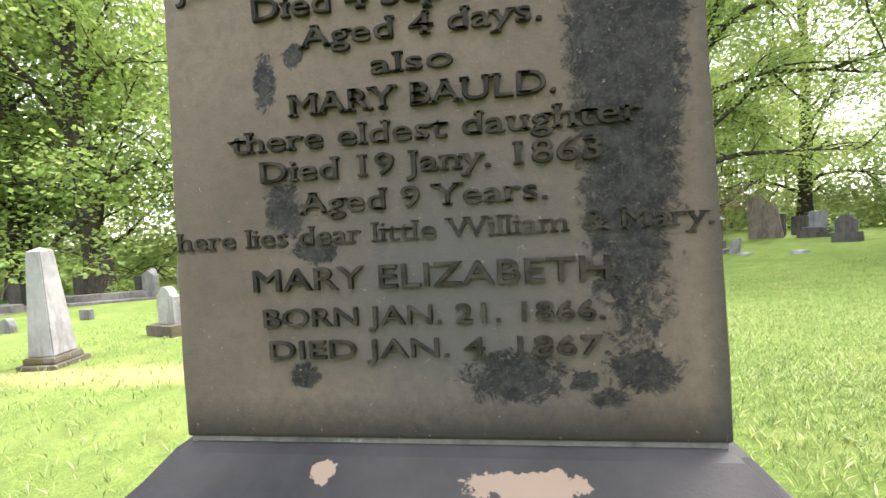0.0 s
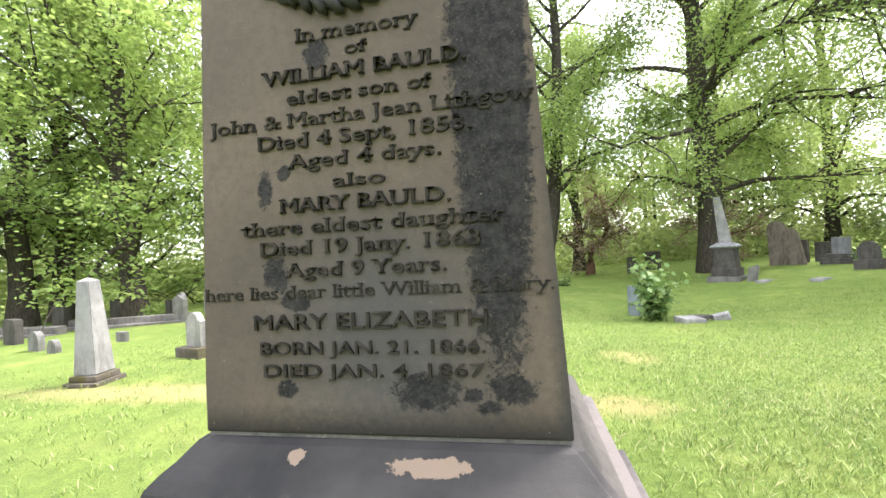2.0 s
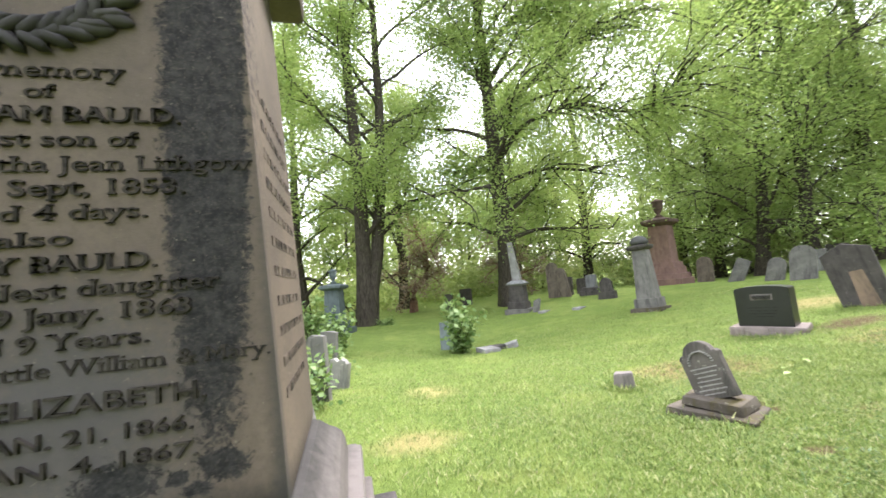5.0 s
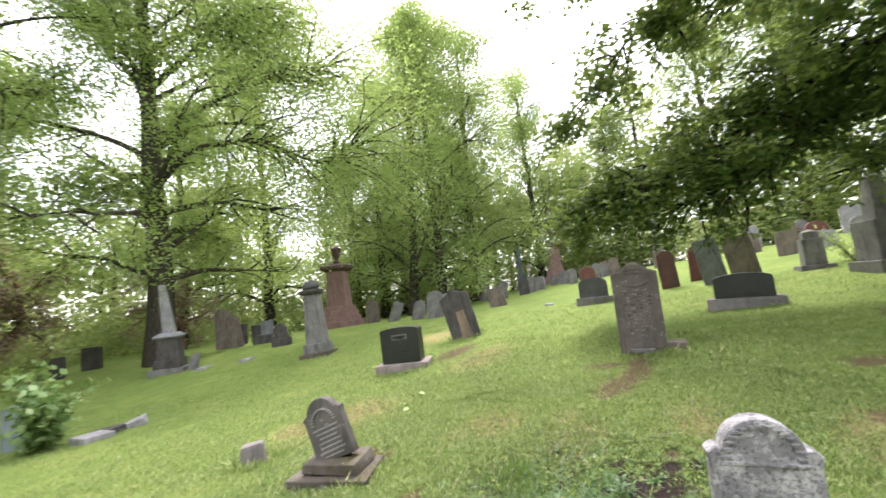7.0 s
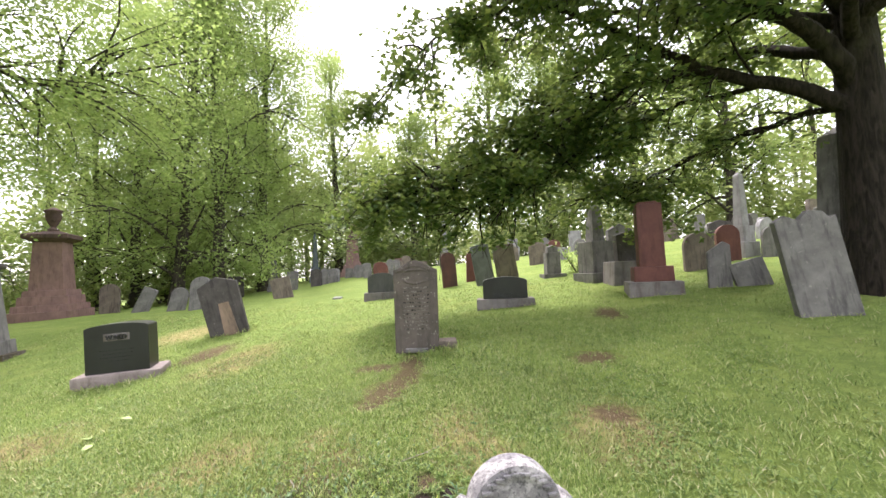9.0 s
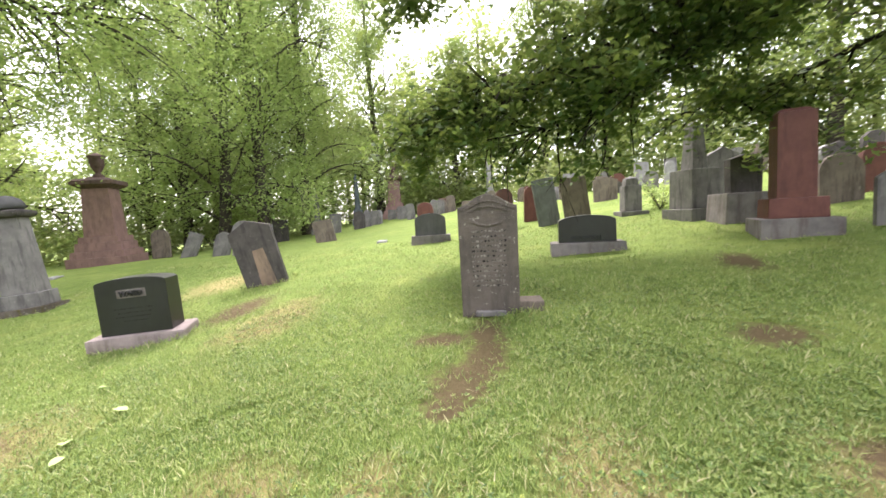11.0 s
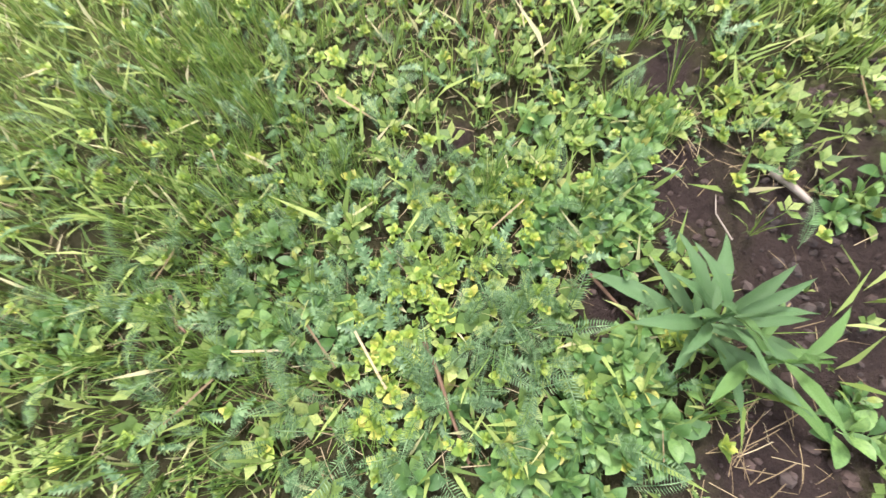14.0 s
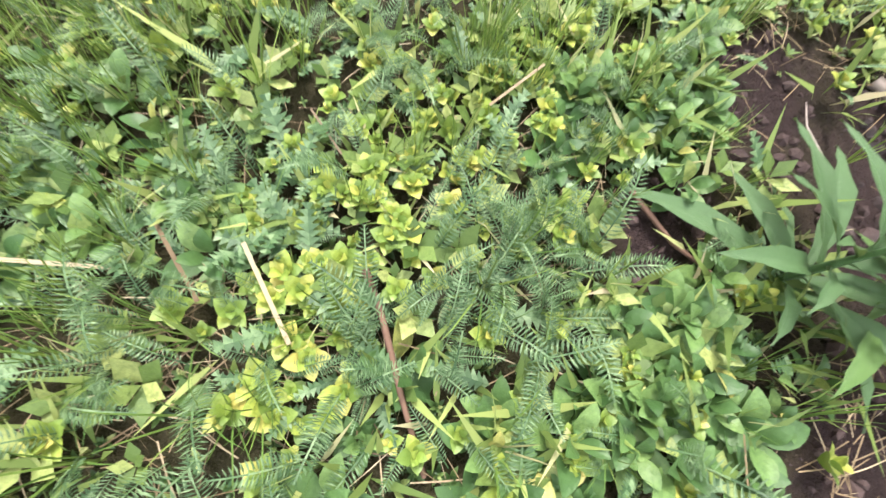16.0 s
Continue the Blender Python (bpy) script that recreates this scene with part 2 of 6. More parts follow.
def lawn_material():
    k = Nodes("lawn")
    w = k.noise(2.6, 6, 0.7)
    f = k.noise(60.0, 4, 0.7)
    big = k.noise(0.35, 4, 0.6)
    color = k.mix(k.ramp(big, [(0.36, 0.0), (0.66, 1.0)]), (0.175, 0.250, 0.055), (0.255, 0.332, 0.080))
    color = k.mix(k.math("MULTIPLY", k.ramp(w, [(0.40, 0.0), (0.60, 1.0)]), 0.75), color, (0.150, 0.212, 0.050))
    color = k.mix(k.math("MULTIPLY", k.ramp(f, [(0.42, 0.0), (0.66, 1.0)]), 0.65), color, (0.085, 0.120, 0.032))
    tuft = k.ramp(k.noise(9.0, 5, 0.7), [(0.46, 0.0), (0.62, 1.0)])
    color = k.mix(k.math("MULTIPLY", tuft, 0.5), color, (0.120, 0.172, 0.044))
    patch = k.ramp(k.noise(0.9, 5, 0.68), [(0.50, 0.0), (0.68, 1.0)])
    color = k.mix(k.math("MULTIPLY", patch, 0.42), color, (0.30, 0.325, 0.095))
    dry = None
    for x, y, sx, sy in DRY:
        b = k.blob(x, y, 0.0, sx, sy, 40.0, w, 0.75, edge=0.9)
        dry = b if dry is None else k.math("MAXIMUM", dry, b)
    color = k.mix(k.math("MULTIPLY", dry, 0.72), color, (0.40, 0.32, 0.150))
    ragged = k.noise(13.0, 8, 0.78)
    # thatch and earth between weeds at the walk's end, shade painted into their colour
    shaded_thatch = k.math("MULTIPLY", k.blob(5.0, -0.1, 0.0, 1.0, 0.95, 40.0, ragged, 0.5, edge=0.8), 0.95)
    color = k.mix(shaded_thatch, color, k.mix(k.noise(55.0, 5, 0.75), (0.012, 0.011, 0.006), (0.065, 0.052, 0.030)))
    near = far = None
    for x, y, sx, sy in SOIL:
        if x < 5.7 and y < 0:
            b = k.blob(x, y, 0.0, sx, sy, 40.0, ragged, 1.0, edge=0.9)
            near = b if near is None else k.math("MAXIMUM", near, b)
        else:
            b = k.blob(x, y, 0.0, sx, sy, 40.0, ragged, 1.6, edge=0.8)
            far = b if far is None else k.math("MAXIMUM", far, b)
    soil = k.mix(k.noise(34.0, 5, 0.75), (0.013, 0.009, 0.009), (0.062, 0.042, 0.038))
    worn = k.mix(k.noise(24.0, 5, 0.75), (0.050, 0.029, 0.021), (0.16, 0.098, 0.066))
    color = k.mix(k.math("MULTIPLY", far, 0.85), color, worn)
    color = k.mix(near, color, soil)
    k.bump(k.math("ADD", k.noise(110.0, 4, 0.8), k.math("MULTIPLY", k.noise(14.0, 5, 0.7), 1.6)), 0.8, 0.035)
    return k.finish(color, 0.95)


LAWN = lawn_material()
DIE = die_material()
PLINTH = plinth_material()
LETTER = letter_material("cut_letters", 0.28, (0.14, 0.12, 0.10))
BARS = letter_material("worn_lettering", 0.7, (0.2, 0.19, 0.18))
PALE_LETTER = letter_material("pale_lettering", 0.2, (0.3, 0.3, 0.3))
GREY_STONE = stone("grey_limestone", (0.215, 0.205, 0.195), (0.115, 0.11, 0.107), (0.05, 0.05, 0.05), 0.65, 0.25)
PALE_MARBLE = stone("pale_marble", (0.33, 0.32, 0.325), (0.19, 0.185, 0.19), (0.13, 0.12, 0.12), 0.65, 0.1)
LICHEN_STONE = stone("lichened_marble", (0.33, 0.315, 0.30), (0.19, 0.183, 0.18), (0.08, 0.08, 0.08), 0.6, 0.7)
def mottled_marble():
    """Whitish marble overgrown by grey and black lichen in patches."""
    k = Nodes("mottled_marble")
    patch = k.ramp(k.noise(9.0, 7, 0.75), [(0.42, 0.0), (0.56, 1.0)])
    speck = k.ramp(k.noise(55.0, 4, 0.8), [(0.52, 0.0), (0.60, 1.0)])
    color = k.mix(patch, (0.42, 0.40, 0.40), (0.20, 0.19, 0.20))
    color = k.mix(k.math("MULTIPLY", speck, 0.7), color, (0.07, 0.068, 0.072))
    k.bump(k.math("ADD", speck, k.noise(140.0, 3, 0.7)), 0.6, 0.004)
    return k.finish(color, 0.9)


MOTTLED = mottled_marble()
BROWN_STONE = stone("brown_sandstone", (0.20, 0.165, 0.135), (0.12, 0.10, 0.085), (0.04, 0.035, 0.03), 0.65, 0.2)
DARK_STONE = stone("dark_sandstone", (0.10, 0.09, 0.085), (0.055, 0.05, 0.048), (0.02, 0.02, 0.02), 0.6, 0.15)
BLACK_GRANITE = stone("black_granite", (0.020, 0.021, 0.022), (0.012, 0.012, 0.013), (0.03, 0.03, 0.03), 0.25, 0.0, 0.32, 220.0, 0.06)
ROUGH_BLACK = stone("rough_black_granite", (0.055, 0.058, 0.060), (0.025, 0.026, 0.028), (0.02, 0.02, 0.02), 0.3, 0.0, 0.8, 60.0, 1.0)
GREY_GRANITE = stone("grey_granite", (0.225, 0.205, 0.195), (0.115, 0.108, 0.105), (0.09, 0.07, 0.06), 0.6, 0.1, 0.9, 120.0, 1.0)
PINK_GRANITE = stone("pink_granite", (0.275, 0.172, 0.155), (0.185, 0.115, 0.106), (0.10, 0.065, 0.058), 0.6, 0.0, 0.75)
STAINED_GRANITE = stone("stained_granite", (0.150, 0.098, 0.088), (0.080, 0.056, 0.052), (0.05, 0.036, 0.033), 0.7, 0.0, 0.8)
RED_GRANITE = stone("red_granite", (0.150, 0.064, 0.052), (0.095, 0.042, 0.036), (0.05, 0.025, 0.022), 0.4, 0.0, 0.5)
SLATE = stone("blue_grey_metal", (0.13, 0.155, 0.165), (0.08, 0.098, 0.105), (0.05, 0.06, 0.06), 0.5, 0.0, 0.6)
MOSSY = stone("mossy_footing", (0.150, 0.130, 0.112), (0.062, 0.053, 0.042), (0.085, 0.072, 0.018), 0.8, 0.55, 0.95, 40.0, 1.0)
BARK = bark_material("ridged_bark", (0.028, 0.024, 0.020), (0.088, 0.074, 0.060))
DARK_BARK = bark_material("dark_bark", (0.012, 0.010, 0.008), (0.038, 0.031, 0.025))
RED_BARK = bark_material("reddish_bark", (0.12, 0.07, 0.05), (0.26, 0.15, 0.11))
LEAF = leaf_material("spring_leaves", [(0.0, (0.160, 0.248, 0.075)), (0.5, (0.265, 0.363, 0.115)), (1.0, (0.410, 0.484, 0.190))], 0.58)
LEAF_FAR = leaf_material("far_leaves", [(0.0, (0.165, 0.215, 0.085)), (0.5, (0.270, 0.325, 0.125)), (1.0, (0.390, 0.415, 0.190))], 0.58)
MAPLE_LEAF = leaf_material("maple_leaves", [(0.0, (0.028, 0.066, 0.019)), (0.6, (0.060, 0.118, 0.028)), (1.0, (0.160, 0.205, 0.045))], 0.38)
BUSH_LEAF = leaf_material("bush_leaves", [(0.0, (0.07, 0.145, 0.045)), (0.6, (0.19, 0.29, 0.095)), (1.0, (0.42, 0.52, 0.27))], 0.35)
PINK_TWIG = leaf_material("dry_brown_needles", [(0.0, (0.22, 0.15, 0.135)), (0.6, (0.34, 0.24, 0.20)), (1.0, (0.26, 0.25, 0.14))], 0.2)
BLADE = leaf_material("grass_blades", [(0.0, (0.070, 0.120, 0.030)), (0.5, (0.228, 0.315, 0.083)), (0.85, (0.385, 0.450, 0.150)), (1.0, (0.600, 0.510, 0.340))], 0.2)
# weed leaf tones run near-black to bright, painting in shade and highlight contrast
WEED = leaf_material("weed_leaves", [(0.0, (0.016, 0.045, 0.013)), (0.35, (0.070, 0.145, 0.040)), (0.75, (0.210, 0.335, 0.090)), (1.0, (0.500, 0.560, 0.200))], 0.16, 0.42, 0.4)
BROAD = leaf_material("broad_weed_leaves", [(0.0, (0.040, 0.098, 0.030)), (0.5, (0.105, 0.205, 0.058)), (0.93, (0.205, 0.325, 0.095)), (1.0, (0.507, 0.462, 0.122))], 0.16, 0.42, 0.35)
YELLOW_WEED = leaf_material("yellow_green_leaves", [(0.0, (0.109, 0.190, 0.036)), (0.4, (0.217, 0.325, 0.054)), (0.8, (0.411, 0.482, 0.078)), (1.0, (0.652, 0.560, 0.144))], 0.2, 0.42, 0.5)
FERN = leaf_material("feathery_leaves", [(0.0, (0.028, 0.075, 0.028)), (0.6, (0.130, 0.225, 0.095)), (1.0, (0.270, 0.390, 0.200))], 0.12, 0.45, 0.35)
LANCE = leaf_material("lance_leaves", [(0.0, (0.048, 0.108, 0.042)), (0.7, (0.095, 0.180, 0.070)), (1.0, (0.185, 0.300, 0.105))], 0.14, 0.42, 0.4)
LAWN_WEED = leaf_material("lawn_weed_leaves", [(0.0, (0.055, 0.108, 0.026)), (0.5, (0.190, 0.285, 0.070)), (1.0, (0.435, 0.490, 0.165))], 0.2, 0.45, 0.35)
STRAW = leaf_material("straw", [(0.0, (0.11, 0.075, 0.042)), (0.7, (0.30, 0.23, 0.13)), (1.0, (0.52, 0.44, 0.29))], 0.1)
GREEN_BLADE = leaf_material("green_blades", [(0.0, (0.045, 0.100, 0.022)), (0.5, (0.120, 0.220, 0.045)), (0.93, (0.260, 0.370, 0.085)), (1.0, (0.480, 0.430, 0.240))], 0.25, 0.5, 0.25)
TWIG = Nodes("pale_dead_wood")
TWIG = TWIG.finish(TWIG.mix(TWIG.noise(60.0), (0.42, 0.38, 0.34), (0.20, 0.15, 0.12)), 0.9)
PEBBLE = stone("earthy_clods", (0.085, 0.060, 0.054), (0.022, 0.016, 0.015))


# ---- mesh helpers ----
def mesh_object(name, verts, faces, material, parent=None, label="", smooth=False):
    """faces: an array of triangles or quads, or a list of polygons."""
    me = bpy.data.meshes.new(name)
    verts = np.asarray(verts, np.float32)
    if isinstance(faces, np.ndarray):
        n, k = faces.shape
        me.vertices.add(len(verts))
        me.vertices.foreach_set("co", verts.ravel())
        me.loops.add(n * k)
        me.loops.foreach_set("vertex_index", faces.astype(np.int32).ravel())
        me.polygons.add(n)
        me.polygons.foreach_set("loop_start", np.arange(0, n * k, k, dtype=np.int32))
        me.update(calc_edges=True)
    else:
        me.from_pydata(verts.tolist(), [], faces)
    if smooth:
        me.polygons.foreach_set("use_smooth", np.ones(len(me.polygons), bool))
    me.materials.append(material)
    ob = new(name, me)
    ob.parent = parent
    if label:
        ob["label"] = label
    return ob


def part(name, bm, material, parent=None, label="", smooth=False):
    me = bpy.data.meshes.new(name)
    bm.normal_update()
    bm.to_mesh(me)
    bm.free()
    if smooth:
        me.polygons.foreach_set("use_smooth", np.ones(len(me.polygons), bool))
    me.materials.append(material)
    ob = new(name, me)
    ob.parent = parent
    if label:
        ob["label"] = label
    return ob


def base_empty(name, m):
    ob = new(name)
    ob.empty_display_size = 0.1
    ob.matrix_basis = m
    return ob


def add_box(bm, x, y, z, sx, sy, sz, top=1.0, bevel=0.01, jitter=0.0, rng=None):
    """A block whose base centre is (x, y, z), narrower by the factor top above, with worn edges."""
    geo = bmesh.ops.create_cube(bm, size=1.0)
    verts = geo["verts"]
    for v in verts:
        k = top if v.co.z > 0 else 1.0
        j = [(rng.random() - 0.5) * jitter if rng else 0.0 for _ in range(3)]
        v.co = Vector((x + v.co.x * sx * k + j[0], y + v.co.y * sy * k + j[1], z + (v.co.z + 0.5) * sz + j[2]))
    if bevel:
        edges = list({e for v in verts for e in v.link_edges})
        bmesh.ops.bevel(bm, geom=edges, offset=bevel, segments=2, affect="EDGES", profile=0.6)
    return bm


def box_part(name, material, parent, x, y, z, sx, sy, sz, top=1.0, bevel=0.01, label="", jitter=0.0, rng=None):
    bm = bmesh.new()
    add_box(bm, x, y, z, sx, sy, sz, top, bevel, jitter, rng)
    return part(name, bm, material, parent, label)


def lathe(name, profile, material, parent, segments=24, label="", x=0.0, y=0.0, square=False):
    """A turned piece from (radius, height) pairs; square: four-sided, with moulded profile."""
    n = 4 if square else segments
    ang = np.arange(n) * 2 * np.pi / n + (np.pi / 4 if square else 0)
    k = math.sqrt(2) if square else 1.0
    verts, faces = [], []
    for r, h in profile:
        verts += [(x + k * r * math.cos(a), y + k * r * math.sin(a), h) for a in ang]
    for i in range(len(profile) - 1):
        faces += [[i * n + j, i * n + (j + 1) % n, (i + 1) * n + (j + 1) % n, (i + 1) * n + j] for j in range(n)]
    faces += [list(range(n))[::-1], [(len(profile) - 1) * n + j for j in range(n)]]
    return mesh_object(name, verts, faces, material, parent, label, smooth=not square)


def outline(kind, w, h):
    """The front outline of a headstone tablet, from its left foot over the top to its right foot."""
    a = w / 2
    if kind == "round":
        return [(-a, 0)] + [(-a * math.cos(i * math.pi / 20), h - a + a * math.sin(i * math.pi / 20)) for i in range(21)] + [(a, 0)]
    if kind == "arch":
        r = 0.22 * w
        return [(-a, 0)] + [(-a * math.cos(i * math.pi / 16), h - r + r * math.sin(i * math.pi / 16)) for i in range(17)] + [(a, 0)]
    if kind == "shoulder":
        b = 0.78 * a
        s = h - b - 0.02
        left = [(-a, 0), (-a, s - 0.02), (-a * 1.04, s + 0.03), (-b - 0.02, s + 0.06)]
        return left + [(-b * math.cos(i * math.pi / 18), s + 0.02 + b * math.sin(i * math.pi / 18)) for i in range(1, 18)] + [(-x, z) for x, z in left[::-1]]
    if kind == "serpentine":
        s = h * 0.90
        pts = [(-a, 0), (-a * 1.02, s - 0.02)]
        for i in range(17):
            u = -1 + i / 8
            pts.append((a * u, s + (h - s) * (0.5 + 0.5 * math.cos(u * math.pi)) ** 0.8))
        return pts + [(a * 1.02, s - 0.02), (a, 0)]
    if kind == "point":
        return [(-a, 0), (-a * 1.05, h * 0.88), (-a * 0.4, h * 0.955), (0, h), (a * 0.4, h * 0.955), (a * 1.05, h * 0.88), (a, 0)]
    if kind == "broken":
        return [(-a, 0), (-a, h * 0.95), (-a * 0.6, h * 0.99), (-a * 0.2, h * 0.93), (a * 0.2, h), (a * 0.62, h * 0.97), (a * 0.8, h * 0.9), (a, h * 0.92), (a, 0)]
    if kind == "slant":
        return [(-a, 0), (-a, h * 0.8), (a * 0.4, h), (a, h * 0.93), (a, 0)]
    return [(-a, 0), (-a, h * 0.985), (-a * 0.5, h), (a * 0.5, h), (a, h * 0.985), (a, 0)]


def tablet_bm(kind, w, h, d, z=0.0, y=0.0, bevel=0.012, x=0.0):
    bm = bmesh.new()
    pts = outline(kind, w, h)
    face = bm.faces.new([bm.verts.new((x + px, y - d / 2, z + pz)) for px, pz in pts])
    out = bmesh.ops.extrude_face_region(bm, geom=[face])
    for v in [g for g in out["geom"] if isinstance(g, bmesh.types.BMVert)]:
        v.co.y += d
    bmesh.ops.recalc_face_normals(bm, faces=bm.faces)
    if bevel:
        rim = [e for e in bm.edges if abs(e.verts[0].co.y - e.verts[1].co.y) < 1e-5]
        bmesh.ops.bevel(bm, geom=rim, offset=bevel, segments=2, affect="EDGES", profile=0.6)
    return bm


def add_serifs(me, flat, reach, thick):
    """Slab feet on every flat stem end of a line of letters: me is thick, flat is its plain outline."""
    bm = bmesh.new()
    bm.from_mesh(flat)
    bmesh.ops.remove_doubles(bm, verts=bm.verts, dist=1e-5)
    ends = []
    for e in bm.edges:
        a, b = e.verts[0].co, e.verts[1].co
        if len(e.link_faces) == 1 and abs(a.y - b.y) < 0.004 and 0.035 < abs(a.x - b.x) < 0.16:
            up = e.link_faces[0].calc_center_median().y > a.y
            ends.append((min(a.x, b.x), max(a.x, b.x), a.y, up))
    bm.free()
    out = bmesh.new()
    out.from_mesh(me)
    for x0, x1, y, up in ends:
        h = 0.07
        geo = bmesh.ops.create_cube(out, size=1.0)
        for v in geo["verts"]:
            v.co = Vector(((x0 + x1) / 2 + v.co.x * (x1 - x0 + 2 * reach), y + (h / 2 if up else -h / 2) + v.co.y * h, v.co.z * 2 * thick))
    out.to_mesh(me)
    out.free()


def letters(text, material, parent, x0, x1, z, height, y, raise_by=0.0015, name="inscription", bold=0.0, serif=0.0):
    """One line of lettering on a face that looks towards -y, its left end at x0 and right end at x1; serif: how far feet stand out from the stems."""
    cu = bpy.data.curves.new(name, "FONT")
    cu.body = text
    cu.extrude = 0.5 * raise_by
    cu.bevel_depth = bold
    cu.bevel_resolution = 0
    cu.resolution_u = 3
    tmp = bpy.data.objects.new(name, cu)
    me = bpy.data.meshes.new_from_object(tmp)
    cu.extrude = cu.bevel_depth = 0.0
    flat = bpy.data.meshes.new_from_object(tmp)
    bpy.data.objects.remove(tmp)
    if serif:
        add_serifs(me, flat, serif, 0.5 * raise_by + bold)
    co = np.empty(len(me.vertices) * 3, np.float32)
    me.vertices.foreach_get("co", co)
    co = co.reshape(-1, 3)
    lo, hi = co.min(0), co.max(0)
    w = (co[:, 0] - lo[0]) / (hi[0] - lo[0]) * (x1 - x0) + x0
    h = co[:, 1] * height / 0.69 + z
    me.vertices.foreach_set("co", np.stack([w, y - raise_by / 2 - co[:, 2], h], -1).astype(np.float32).ravel())
    me.materials.clear()
    me.materials.append(material)
    me.update()
    ob = new(name, me)
    ob.parent = parent
    return ob


def text_bars(parent, rows, material, y, rng, name="worn_inscription"):
    """Lines of lettering too worn to read: short dashes in rows (x0, x1, z, height)."""
    bm = bmesh.new()
    for x0, x1, z, h in rows:
        x = x0
        while x < x1:
            w = rng.uniform(0.6, 1.5) * h
            add_box(bm, min(x + w / 2, x1), y, z, w, 0.003, h * rng.uniform(0.7, 1.0), 1.0, 0)
            x += w + h * rng.uniform(0.35, 0.7)
    return part(name, bm, material, parent)


# ---- ground ----
def soft(v):
    return math.log1p(math.exp(-abs(v))) + max(v, 0.0)


def ground_z(x, y):
    """The hillside: it falls to the far left and climbs towards the right and the back."""
    x, y = max(-45.0, min(75.0, x)), max(-45.0, min(60.0, y))
    u = 0.8 * x - 0.6 * y
    z = 0.147 - 0.028 * x - 0.028 * y + 0.144 * 20 * math.tanh(0.15 * soft((u - 14) / 3))
    z -= 0.061 * 4 * soft((-x - 2) / 4)
    z -= 0.529 * math.exp(-((x - 6) ** 2 + (y - 12) ** 2) / 60)
    return z + 1.18 * math.tanh(0.2 * soft((x - 6) / 2))


def build_ground():
    cx, cy = 4.8, 0.0
    radii = [0.0] + [0.16 * i for i in range(1, 30)]
    while radii[-1] < 1500:
        radii.append(radii[-1] * 1.07)
    n = 128
    verts, faces = [], []
    for i, r in enumerate(radii):
        for j in range(n):
            a = 2 * math.pi * j / n
            x, y = cx + max(r, 0.001) * math.cos(a), cy + max(r, 0.001) * math.sin(a)
            z = ground_z(x, y)
            if r < 40:
                z += 0.018 * noise.noise((x * 1.7, y * 1.7, 0)) + 0.008 * noise.noise((x * 7, y * 7, 3))
                if r > 3:
                    z += 0.05 * noise.noise((x * 0.5, y * 0.5, 9))
            verts.append((x, y, z))
    for i in range(len(radii) - 1):
        for j in range(n):
            faces.append((i * n + j, i * n + (j + 1) % n, (i + 1) * n + (j + 1) % n, (i + 1) * n + j))
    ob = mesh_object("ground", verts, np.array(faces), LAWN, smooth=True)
    return tagged(ob, "uneven green cemetery lawn with dry and bare patches", "lawn", kind="structure")


build_ground()


def stand(x, y, facing=15.0, lean=0.0, back=0.0, sink=0.03, turn=0.0):
    """A pose on the lawn: the front looks towards -x, turned by facing; lean: degrees to the right as seen from the front; back: degrees away from the viewer."""
    return pose(x, y, ground_z(x, y) - sink, 0, 0, facing - 90 + turn) @ pose(0, 0, 0, -back, lean, 0)


RNG = random.Random(7)


